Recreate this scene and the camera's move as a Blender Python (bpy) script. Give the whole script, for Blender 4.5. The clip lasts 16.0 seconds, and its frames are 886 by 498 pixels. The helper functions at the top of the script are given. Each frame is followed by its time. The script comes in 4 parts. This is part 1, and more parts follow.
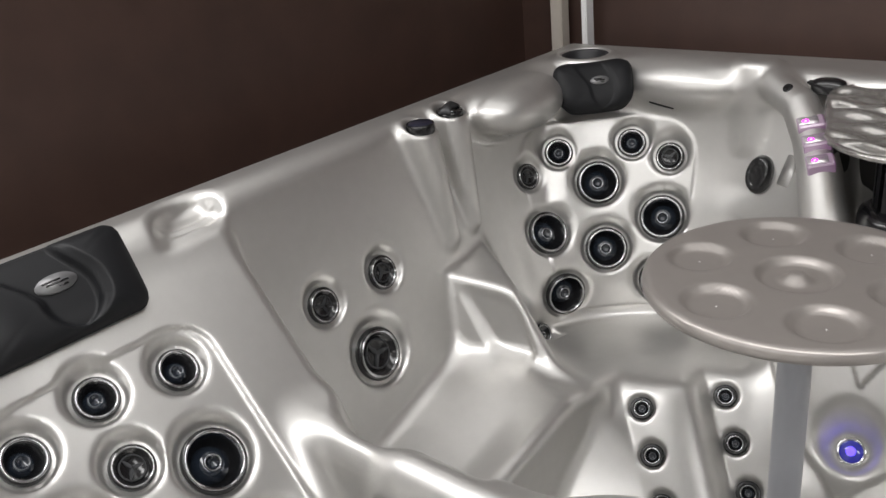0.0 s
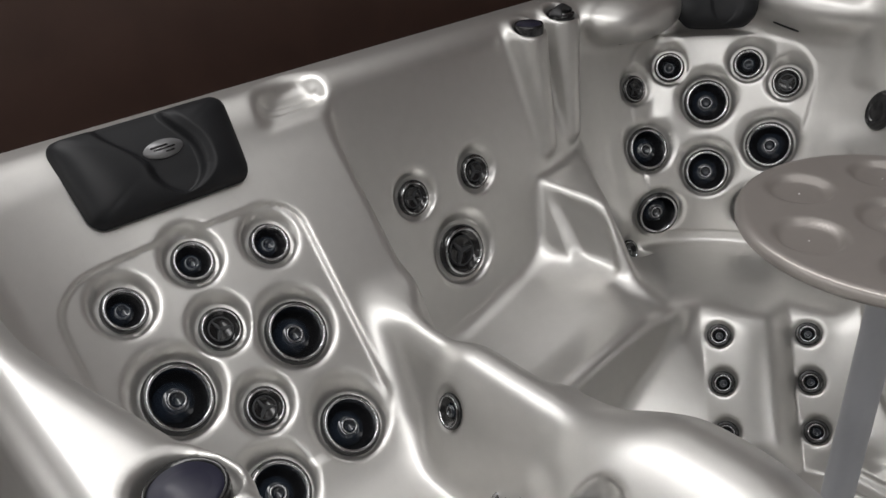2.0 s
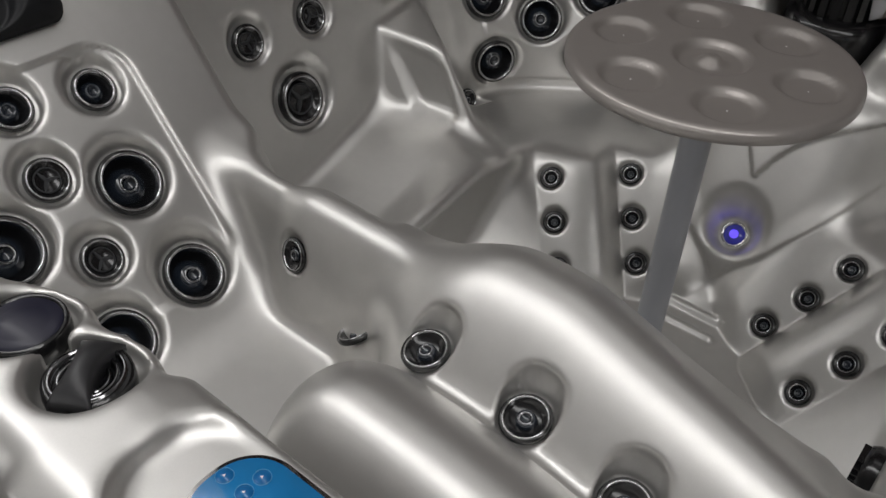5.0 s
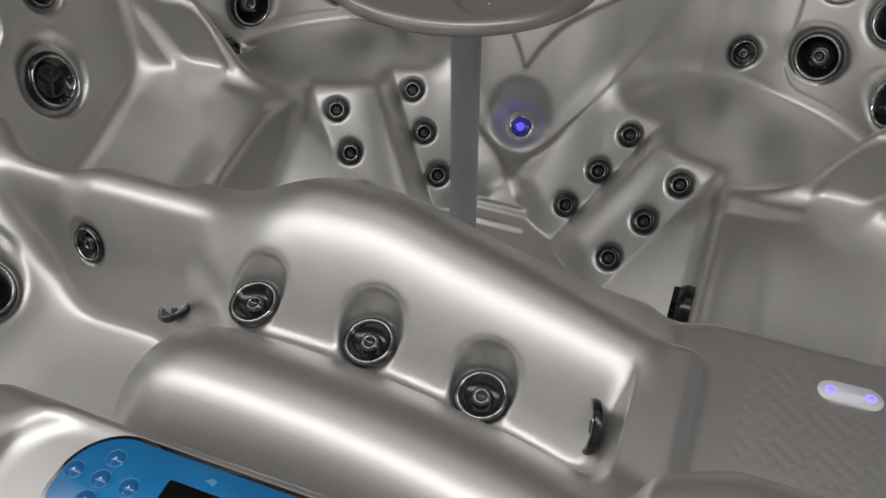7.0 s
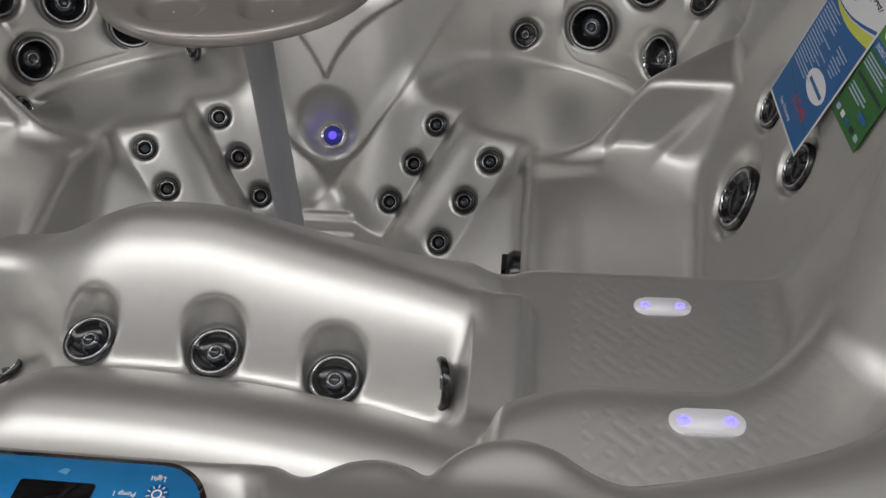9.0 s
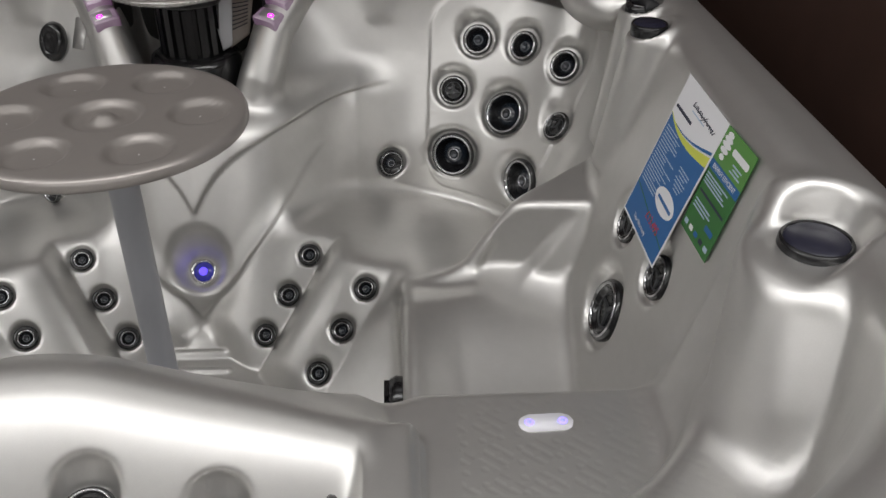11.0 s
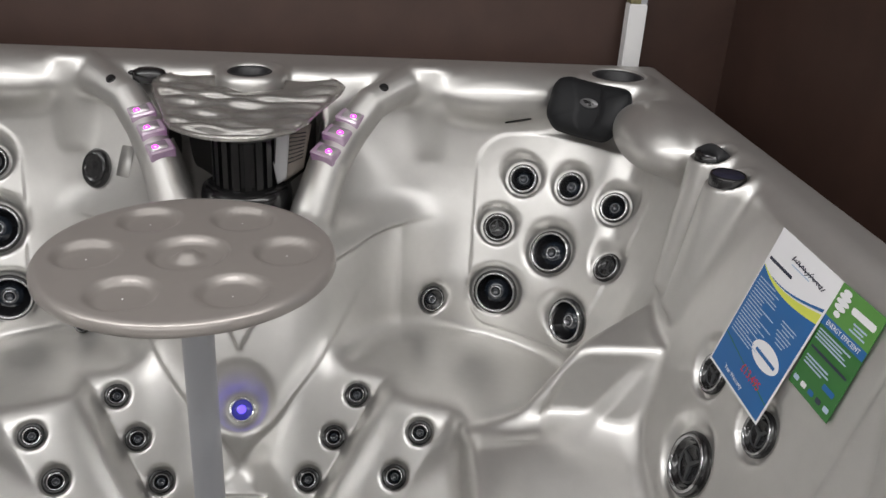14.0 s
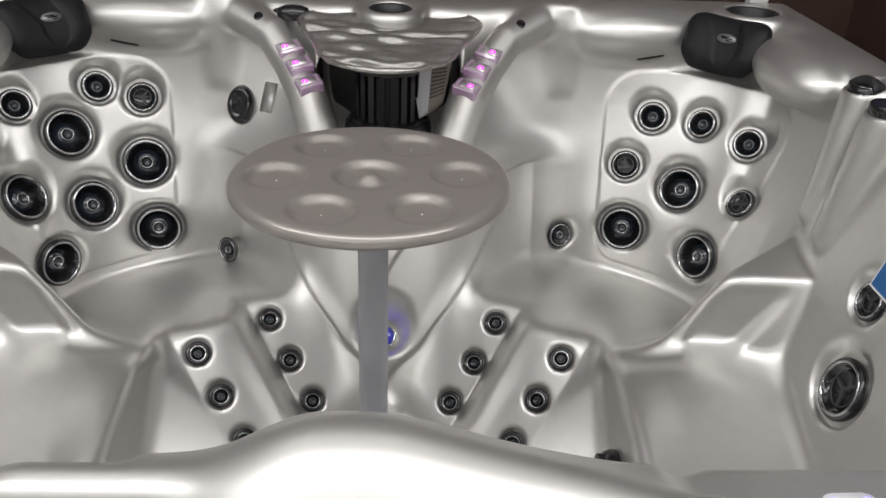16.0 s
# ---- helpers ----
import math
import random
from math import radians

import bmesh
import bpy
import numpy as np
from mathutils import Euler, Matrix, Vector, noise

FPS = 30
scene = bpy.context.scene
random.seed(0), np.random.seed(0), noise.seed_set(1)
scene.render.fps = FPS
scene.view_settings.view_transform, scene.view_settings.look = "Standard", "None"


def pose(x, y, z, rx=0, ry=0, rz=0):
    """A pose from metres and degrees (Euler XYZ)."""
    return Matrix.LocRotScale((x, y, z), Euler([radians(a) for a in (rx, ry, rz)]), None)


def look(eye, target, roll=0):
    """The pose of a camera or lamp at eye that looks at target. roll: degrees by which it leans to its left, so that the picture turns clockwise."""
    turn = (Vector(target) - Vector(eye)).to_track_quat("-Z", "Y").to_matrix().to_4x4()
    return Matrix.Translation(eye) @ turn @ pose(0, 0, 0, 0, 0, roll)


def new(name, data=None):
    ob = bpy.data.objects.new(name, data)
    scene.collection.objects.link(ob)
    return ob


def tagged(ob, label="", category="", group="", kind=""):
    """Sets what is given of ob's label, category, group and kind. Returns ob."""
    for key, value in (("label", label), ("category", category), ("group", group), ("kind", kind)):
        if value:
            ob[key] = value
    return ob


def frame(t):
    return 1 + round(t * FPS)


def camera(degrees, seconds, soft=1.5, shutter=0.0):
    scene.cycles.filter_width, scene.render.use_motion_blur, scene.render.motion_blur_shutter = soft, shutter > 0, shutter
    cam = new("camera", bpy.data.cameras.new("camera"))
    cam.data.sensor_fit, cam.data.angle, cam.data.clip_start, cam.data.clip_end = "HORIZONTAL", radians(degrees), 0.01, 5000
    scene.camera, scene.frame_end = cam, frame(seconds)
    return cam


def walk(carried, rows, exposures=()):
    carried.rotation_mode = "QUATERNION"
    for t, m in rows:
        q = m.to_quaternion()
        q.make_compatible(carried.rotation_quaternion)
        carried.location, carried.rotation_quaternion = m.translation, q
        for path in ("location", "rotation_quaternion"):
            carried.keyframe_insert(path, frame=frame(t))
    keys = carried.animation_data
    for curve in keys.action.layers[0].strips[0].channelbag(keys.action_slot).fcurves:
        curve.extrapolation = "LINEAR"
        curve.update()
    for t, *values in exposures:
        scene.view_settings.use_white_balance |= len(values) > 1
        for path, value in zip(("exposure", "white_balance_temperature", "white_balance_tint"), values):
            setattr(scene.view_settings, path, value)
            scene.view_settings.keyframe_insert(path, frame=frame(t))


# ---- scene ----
# A pearl-silver acrylic hot tub on a showroom floor, filmed from above its near rim.
cam = camera(54.8, 16.0)
PATH = [
    (0, (0.374, -0.831, 1.404), (-0.869, 0.51, 0.592), -6.0),
    (0.5, (0.38, -0.832, 1.389), (-1.001, 0.372, 0.587), -6.6),
    (1, (0.381, -0.827, 1.394), (-1.034, 0.304, 0.546), -5.9),
    (1.5, (0.381, -0.829, 1.399), (-1.004, 0.276, 0.471), -4.6),
    (2, (0.39, -0.835, 1.405), (-0.945, 0.271, 0.407), -3.2),
    (2.5, (0.396, -0.834, 1.406), (-0.886, 0.283, 0.353), -2.1),
    (3, (0.403, -0.833, 1.41), (-0.828, 0.294, 0.309), -1.3),
    (5.5, (0.421, -0.859, 1.384), (-0.447, 0.398, 0.093), 2.3),
    (6, (0.42, -0.86, 1.378), (-0.358, 0.437, 0.069), 1.5),
    (6.5, (0.42, -0.864, 1.378), (-0.244, 0.475, 0.05), 0.5),
    (7, (0.422, -0.868, 1.371), (-0.104, 0.502, 0.013), -0.2),
    (7.5, (0.434, -0.884, 1.37), (0.006, 0.502, -0.008), -1.4),
    (8, (0.447, -0.903, 1.367), (0.104, 0.518, 0.002), -2.3),
    (8.5, (0.457, -0.917, 1.36), (0.193, 0.543, 0.019), -2.1),
    (9, (0.464, -0.935, 1.357), (0.277, 0.561, 0.043), -1.9),
    (11.5, (0.449, -0.938, 1.377), (0.686, 0.76, 0.347), 3.0),
    (12, (0.413, -0.915, 1.376), (0.784, 0.793, 0.404), 4.9),
    (12.5, (0.374, -0.887, 1.383), (0.776, 0.841, 0.461), 4.4),
    (13, (0.325, -0.879, 1.387), (0.706, 0.879, 0.513), 3.5),
    (13.5, (0.291, -0.87, 1.386), (0.615, 0.911, 0.535), 3.7),
    (14, (0.246, -0.867, 1.383), (0.451, 0.935, 0.54), 3.5),
    (14.5, (0.164, -0.889, 1.388), (0.289, 0.935, 0.577), 2.6),
    (15, (0.069, -0.924, 1.381), (0.161, 0.917, 0.605), 2.2),
    (15.5, (0.036, -0.95, 1.367), (0.118, 0.884, 0.574), 2.3),
    (16, (0.057, -0.928, 1.349), (0.134, 0.836, 0.41), 2.3),
]
walk(cam, [(t, look(eye, target, roll)) for t, eye, target, roll in PATH], [(0, 0.25), (1.5, -0.05), (3, -0.5), (5.5, -0.75), (9, -0.65), (11.5, -0.15), (13, 0.2), (16, 0.1)])

# ---- light ----
world = bpy.data.worlds.new("world")
scene.world = world
world.use_nodes = True
world.node_tree.nodes["Background"].inputs[0].default_value = (0.9, 0.95, 1.0, 1)
world.node_tree.nodes["Background"].inputs[1].default_value = 0.05
scene.view_settings.exposure = 0.0


def area_lamp(name, place, aim, sx, sy, watts, colour=(1, 0.97, 0.92)):
    data = bpy.data.lights.new(name, "AREA")
    data.shape, data.size, data.size_y, data.energy, data.color = "RECTANGLE", sx, sy, watts, colour
    ob = new(name, data)
    ob.matrix_world = look(place, aim)
    return ob


# rows of ceiling strips that run along the showroom
for ly, watts in ((-0.7, 100), (-4.4, 105)):
    area_lamp("unseen_ceiling_lamp", (-0.8, ly, 2.72), (-0.8, ly, 0), 8.0, 0.5, watts, (1.0, 0.985, 0.98))
# weak extra strip, unseen, added to bring out the tray's ripples
area_lamp("unseen_ceiling_lamp", (-0.6, 0.6, 2.72), (-0.6, 0.6, 0), 3.2, 0.4, 6, (1.0, 0.985, 0.98))


# ---- materials ----
def material(name, colour, rough=0.5, metal=0.0, coat=0.0, grain=0.0, grain_scale=40.0, bump=0.0, emit=None, strength=0.0):
    m = bpy.data.materials.new(name)
    m.use_nodes = True
    nt = m.node_tree
    b = nt.nodes["Principled BSDF"]
    b.inputs["Base Color"].default_value = (*colour, 1)
    b.inputs["Roughness"].default_value = rough
    b.inputs["Metallic"].default_value = metal
    b.inputs["Coat Weight"].default_value = coat
    b.inputs["Coat Roughness"].default_value = 0.08
    if emit:
        b.inputs["Emission Color"].default_value = (*emit, 1)
        b.inputs["Emission Strength"].default_value = strength
    if grain or bump:
        tc = nt.nodes.new("ShaderNodeTexCoord")
        n1 = nt.nodes.new("ShaderNodeTexNoise")
        n1.inputs["Scale"].default_value, n1.inputs["Detail"].default_value = grain_scale, 6
        nt.links.new(tc.outputs["Object"], n1.inputs["Vector"])
        n2 = nt.nodes.new("ShaderNodeTexNoise")
        n2.inputs["Scale"].default_value, n2.inputs["Detail"].default_value = grain_scale / 14, 3
        nt.links.new(tc.outputs["Object"], n2.inputs["Vector"])
        add = nt.nodes.new("ShaderNodeMath")
        add.operation = "ADD"
        nt.links.new(n1.outputs["Fac"], add.inputs[0])
        nt.links.new(n2.outputs["Fac"], add.inputs[1])
        mr = nt.nodes.new("ShaderNodeMapRange")
        mr.inputs["From Min"].default_value, mr.inputs["From Max"].default_value = 0.6, 1.4
        mr.inputs["To Min"].default_value, mr.inputs["To Max"].default_value = 1 - grain, 1 + grain
        nt.links.new(add.outputs[0], mr.inputs["Value"])
        mix = nt.nodes.new("ShaderNodeVectorMath")
        mix.operation = "SCALE"
        mix.inputs[0].default_value = colour
        nt.links.new(mr.outputs[0], mix.inputs["Scale"])
        nt.links.new(mix.outputs[0], b.inputs["Base Color"])
        if bump:
            bp = nt.nodes.new("ShaderNodeBump")
            bp.inputs["Strength"].default_value, bp.inputs["Distance"].default_value = bump, 0.002
            nt.links.new(n1.outputs["Fac"], bp.inputs["Height"])
            nt.links.new(bp.outputs[0], b.inputs["Normal"])
    return m


M_SHELL = material("pearl_acrylic", (0.65, 0.64, 0.62), 0.40, 0.86, 0.0, 0.03, 600)
M_TREAD = material("textured_acrylic", (0.65, 0.64, 0.62), 0.42, 0.86, 0.0, 0.03, 600)
M_WALL = material("brown_panel", (0.054, 0.029, 0.022), 0.5, 0, 0, 0.25, 9, 0.15)
M_FLOOR = material("carpet", (0.20, 0.20, 0.19), 0.95, 0, 0, 0.3, 300, 0.5)
# white of the unseen ceiling and outer walls that return light
M_UNSEENROOM = material("unseen_room_white", (0.80, 0.795, 0.79), 0.9, 0, 0, 0.05, 60)
M_BLACK = material("black_plastic", (0.010, 0.010, 0.011), 0.22, 0, 0.3)
M_RUBBER = material("black_rubber", (0.022, 0.022, 0.024), 0.45, 0, 0, 0.1, 300)
M_CHROME = material("chrome", (0.72, 0.72, 0.73), 0.10, 1.0)
M_DCHROME = material("dark_chrome", (0.30, 0.30, 0.31), 0.12, 1.0)
# dark nozzle plastic, tinted bluish for the LED light it catches
M_DARK = material("led_tinted_plastic", (0.016, 0.022, 0.032), 0.12, 0.0, 0.8)
M_LENS = material("violet_lens", (0.011, 0.011, 0.026), 0.50, 0.0, 0.10)
M_CABINET = material("cabinet", (0.12, 0.08, 0.05), 0.6, 0, 0, 0.2, 30)
M_PILLOW = material("pillow_foam", (0.010, 0.0105, 0.012), 0.50, 0, 0, 0.1, 250, 0.06)
M_PILLOW.node_tree.nodes["Principled BSDF"].inputs["Specular IOR Level"].default_value = 0.28
M_BADGE = material("badge_silver", (0.24, 0.24, 0.245), 0.40, 0.5)
M_TABLE = material("table_plastic", (0.375, 0.348, 0.328), 0.32, 0.52, 0.1, 0.03, 500)
M_POST = material("post_plastic", (0.42, 0.43, 0.46), 0.30)
M_GREY = material("grey_plastic", (0.045, 0.047, 0.05), 0.4, 0.2)
M_BRIGHT = material("smoked_chrome", (0.42, 0.42, 0.43), 0.10, 1.0)
M_HOUSINGSHADE = material("housing_shade", (0.030, 0.028, 0.026), 0.5, 0, 0, 0.1, 40)
M_WHITE = material("white_paint", (0.8, 0.8, 0.8), 0.4)
M_BEIGE = material("beige_paint", (0.45, 0.41, 0.36), 0.5, 0, 0, 0.06, 40)
M_STICKER = material("torn_sticker", (0.20, 0.18, 0.09), 0.5, 0, 0, 0.9, 60)
M_GREYRECT = material("grey_rectangle", (0.42, 0.412, 0.40), 0.40, 0.58)
# faint magenta emission stands for diode light spreading in the blocks
M_ACRYL = material("glowing_acrylic", (0.60, 0.54, 0.60), 0.22, 0.45, 0.4, emit=(0.9, 0.10, 0.9), strength=0.05)
M_TRAY = material("tray_acrylic", (0.74, 0.725, 0.70), 0.15, 0.80, 0.0, 0.03, 600)
M_LENSGLASS = material("blue_lens", (0.03, 0.03, 0.12), 0.10, 0.0, 0.8, emit=(0.06, 0.07, 1.0), strength=0.18)
# weak white emission added to brighten the step light plates
M_PEARLWHITE = material("glowing_white_plastic", (0.80, 0.79, 0.82), 0.3, emit=(0.9, 0.9, 1.0), strength=0.16)
M_PAPER = material("paper", (0.78, 0.78, 0.80), 0.6)
M_PRINTED = material("printed_paper", (0.42, 0.37, 0.33), 0.6, 0, 0, 0.1, 80)
M_INK = material("ink", (0.03, 0.035, 0.06), 0.6)
M_BLUE = material("panel_blue", (0.02, 0.23, 0.55), 0.12, 0, 0.6, 0.12, 60)
M_BLUEDARK = material("button_blue", (0.012, 0.14, 0.38), 0.18, 0, 0.4)
M_BLUEPALE = material("pale_blue", (0.06, 0.27, 0.50), 0.3)
M_SCREEN = material("screen", (0.006, 0.006, 0.007), 0.08, 0, 0.5)
M_LBLUE = material("print_blue", (0.018, 0.12, 0.33), 0.5)
M_LPALE = material("print_pale", (0.42, 0.52, 0.66), 0.6)
M_LGREEN = material("print_green", (0.035, 0.155, 0.035), 0.5)
M_LGREEN2 = material("print_green_light", (0.095, 0.26, 0.055), 0.5)
M_YELLOW = material("print_yellow", (0.62, 0.66, 0.10), 0.5)
M_RED = material("print_red", (0.55, 0.02, 0.03), 0.5)
M_LED_FOOT = material("footwell_led", (0.1, 0.08, 0.8), 0.2, 0, 0, emit=(0.14, 0.08, 1.0), strength=1.6)
M_LED_RIB = material("rib_led", (0.5, 0.02, 0.4), 0.2, 0, 0, emit=(1.0, 0.03, 0.85), strength=4.0)
# slight pink emission stands for the diode's glow on the pad
M_BLOCKPAD = material("block_pad", (0.74, 0.72, 0.73), 0.25, 0.5, 0.3, emit=(0.9, 0.5, 0.9), strength=0.02)
M_LED_STEP = material("step_led", (0.1, 0.1, 0.5), 0.2, 0, 0, emit=(0.25, 0.20, 1.0), strength=3.0)
M_STEP_CORE = material("step_led_core", (0.4, 0.4, 0.8), 0.2, 0, 0, emit=(0.30, 0.33, 1.0), strength=0.9)
M_LED_CORE = material("rib_led_core", (0.8, 0.5, 0.8), 0.2, 0, 0, emit=(1.0, 0.55, 0.95), strength=1.2)


def weave(m):
    """Short raised dashes in two crossing directions, as moulded anti-slip relief."""
    nt = m.node_tree
    b = nt.nodes["Principled BSDF"]
    tc = nt.nodes.new("ShaderNodeTexCoord")
    heights = []
    for turn_deg, off in ((40, 0.0), (130, 0.011)):
        mp = nt.nodes.new("ShaderNodeMapping")
        mp.inputs["Rotation"].default_value = (0, 0, radians(turn_deg))
        mp.inputs["Location"].default_value = (off, off, 0)
        nt.links.new(tc.outputs["Object"], mp.inputs["Vector"])
        br = nt.nodes.new("ShaderNodeTexBrick")
        br.inputs["Color1"].default_value = br.inputs["Color2"].default_value = (1, 1, 1, 1)
        br.inputs["Mortar"].default_value = (0, 0, 0, 1)
        br.inputs["Scale"].default_value = 1.0
        br.inputs["Brick Width"].default_value, br.inputs["Row Height"].default_value = 0.040, 0.016
        br.inputs["Mortar Size"].default_value, br.inputs["Mortar Smooth"].default_value = 0.0065, 1.0
        nt.links.new(mp.outputs[0], br.inputs["Vector"])
        heights.append(br.outputs["Color"])
    mx = nt.nodes.new("ShaderNodeMix")
    mx.data_type = "RGBA"
    ck = nt.nodes.new("ShaderNodeTexChecker")
    ck.inputs["Scale"].default_value = 25
    mp = nt.nodes.new("ShaderNodeMapping")
    mp.inputs["Rotation"].default_value = (0, 0, radians(40))
    nt.links.new(tc.outputs["Object"], mp.inputs["Vector"])
    nt.links.new(mp.outputs[0], ck.inputs["Vector"])
    nt.links.new(ck.outputs["Fac"], mx.inputs["Factor"])
    nt.links.new(heights[0], mx.inputs["A"])
    nt.links.new(heights[1], mx.inputs["B"])
    bp = nt.nodes.new("ShaderNodeBump")
    bp.inputs["Strength"].default_value, bp.inputs["Distance"].default_value = 0.09, 0.002
    nt.links.new(mx.outputs["Result"], bp.inputs["Height"])
    nt.links.new(bp.outputs[0], b.inputs["Normal"])


weave(M_TREAD)


# ---- mesh helpers ----
def link(name, bm, mat, parent=None, label="", smooth=True):
    me = bpy.data.meshes.new(name)
    bm.normal_update()
    bm.to_mesh(me)
    bm.free()
    me.materials.append(mat)
    if smooth:
        me.polygons.foreach_set("use_smooth", [True] * len(me.polygons))
    ob = new(name, me)
    if parent:
        ob.parent = parent
    if label:
        ob["label"] = label
    return ob


def part(name, bm, mat, parent, label="", smooth=True):
    return link(name, bm, mat, parent, label, smooth)


def box(x0, x1, y0, y1, z0, z1, bevel=0.0):
    bm = bmesh.new()
    bmesh.ops.create_cube(bm, size=1)
    for v in bm.verts:
        v.co = Vector(((x0 + x1) / 2 + v.co.x * (x1 - x0), (y0 + y1) / 2 + v.co.y * (y1 - y0), (z0 + z1) / 2 + v.co.z * (z1 - z0)))
    if bevel:
        bmesh.ops.bevel(bm, geom=bm.edges[:], offset=bevel, segments=3, affect="EDGES")
    return bm


def lathe(profile, n=48, bm=None, m=None):
    """A surface of revolution about z from (radius, height) pairs."""
    bm = bm or bmesh.new()
    rings = []
    for r, z in profile:
        if r < 1e-6:
            rings.append([bm.verts.new((0, 0, z))])
        else:
            rings.append([bm.verts.new((r * math.cos(2 * math.pi * k / n), r * math.sin(2 * math.pi * k / n), z)) for k in range(n)])
    for a, b in zip(rings, rings[1:]):
        for k in range(n):
            vs = [a[k % len(a)], a[(k + 1) % len(a)], b[(k + 1) % len(b)], b[k % len(b)]]
            vs = [v for i, v in enumerate(vs) if v not in vs[:i]]
            if len(vs) > 2:
                bm.faces.new(vs)
    if m is not None:
        bmesh.ops.transform(bm, matrix=m, verts=[v for r in rings for v in r])
    return bm


def along(place, normal, up=(0, 0, 1)):
    """A pose at place whose z axis is the normal and whose y axis leans towards up."""
    z = Vector(normal).normalized()
    x = Vector(up).cross(z)
    x = x.normalized() if x.length > 1e-4 else Vector((1, 0, 0))
    y = z.cross(x)
    m = Matrix((x, y, z)).transposed().to_4x4()
    m.translation = place
    return m


# ---- the moulded shell, as one smooth solid ----
R2 = math.sqrt(0.5)


def smin(a, b, k):
    h = np.maximum(k - np.abs(a - b), 0) / k
    return np.minimum(a, b) - h * h * k * 0.25


def smax(a, b, k):
    return -smin(-a, -b, k)


def rbox(x, y, z, c, h, r):
    qx, qy, qz = np.abs(x - c[0]) - h[0] + r, np.abs(y - c[1]) - h[1] + r, np.abs(z - c[2]) - h[2] + r
    return np.sqrt(np.maximum(qx, 0) ** 2 + np.maximum(qy, 0) ** 2 + np.maximum(qz, 0) ** 2) + np.minimum(np.maximum(qx, np.maximum(qy, qz)), 0) - r


def capsule(x, y, z, a, b, ra, rb):
    ax, ay, az = b[0] - a[0], b[1] - a[1], b[2] - a[2]
    t = np.clip(((x - a[0]) * ax + (y - a[1]) * ay + (z - a[2]) * az) / (ax * ax + ay * ay + az * az), 0, 1)
    return np.sqrt((x - a[0] - t * ax) ** 2 + (y - a[1] - t * ay) ** 2 + (z - a[2] - t * az) ** 2) - (ra + (rb - ra) * t)


def ellipsoid(x, y, z, c, h):
    q = np.sqrt(((x - c[0]) / h[0]) ** 2 + ((y - c[1]) / h[1]) ** 2 + ((z - c[2]) / h[2]) ** 2)
    return (q - 1) * min(h) * (0.5 + 0.5 * np.minimum(q, 1))


def puck(x, y, z, cx, cy, r, z0, z1, k):
    """An upright round column with rounded edges."""
    return smax(np.sqrt((x - cx) ** 2 + (y - cy) ** 2) - r, np.maximum(z - z1, z0 - z), k)


def step01(t):
    t = np.clip(t, 0, 1)
    return t * t * (3 - 2 * t)


def pane(u, v, hu, hv, r):
    """Distance to a rounded rectangle in a plane."""
    qu, qv = np.abs(u) - hu + r, np.abs(v) - hv + r
    return np.sqrt(np.maximum(qu, 0) ** 2 + np.maximum(qv, 0) ** 2) + np.minimum(np.maximum(qu, qv), 0) - r


def roll(u):
    """Height of a padded roll across its width: a steep near edge, a round crest, a long fall."""
    u = np.clip(u, 0, 1)
    return np.where(u < 0.36, np.sin(0.5 * np.pi * u / 0.36), np.cos(0.5 * np.pi * np.clip((u - 0.36) / 0.64, 0, 1)))


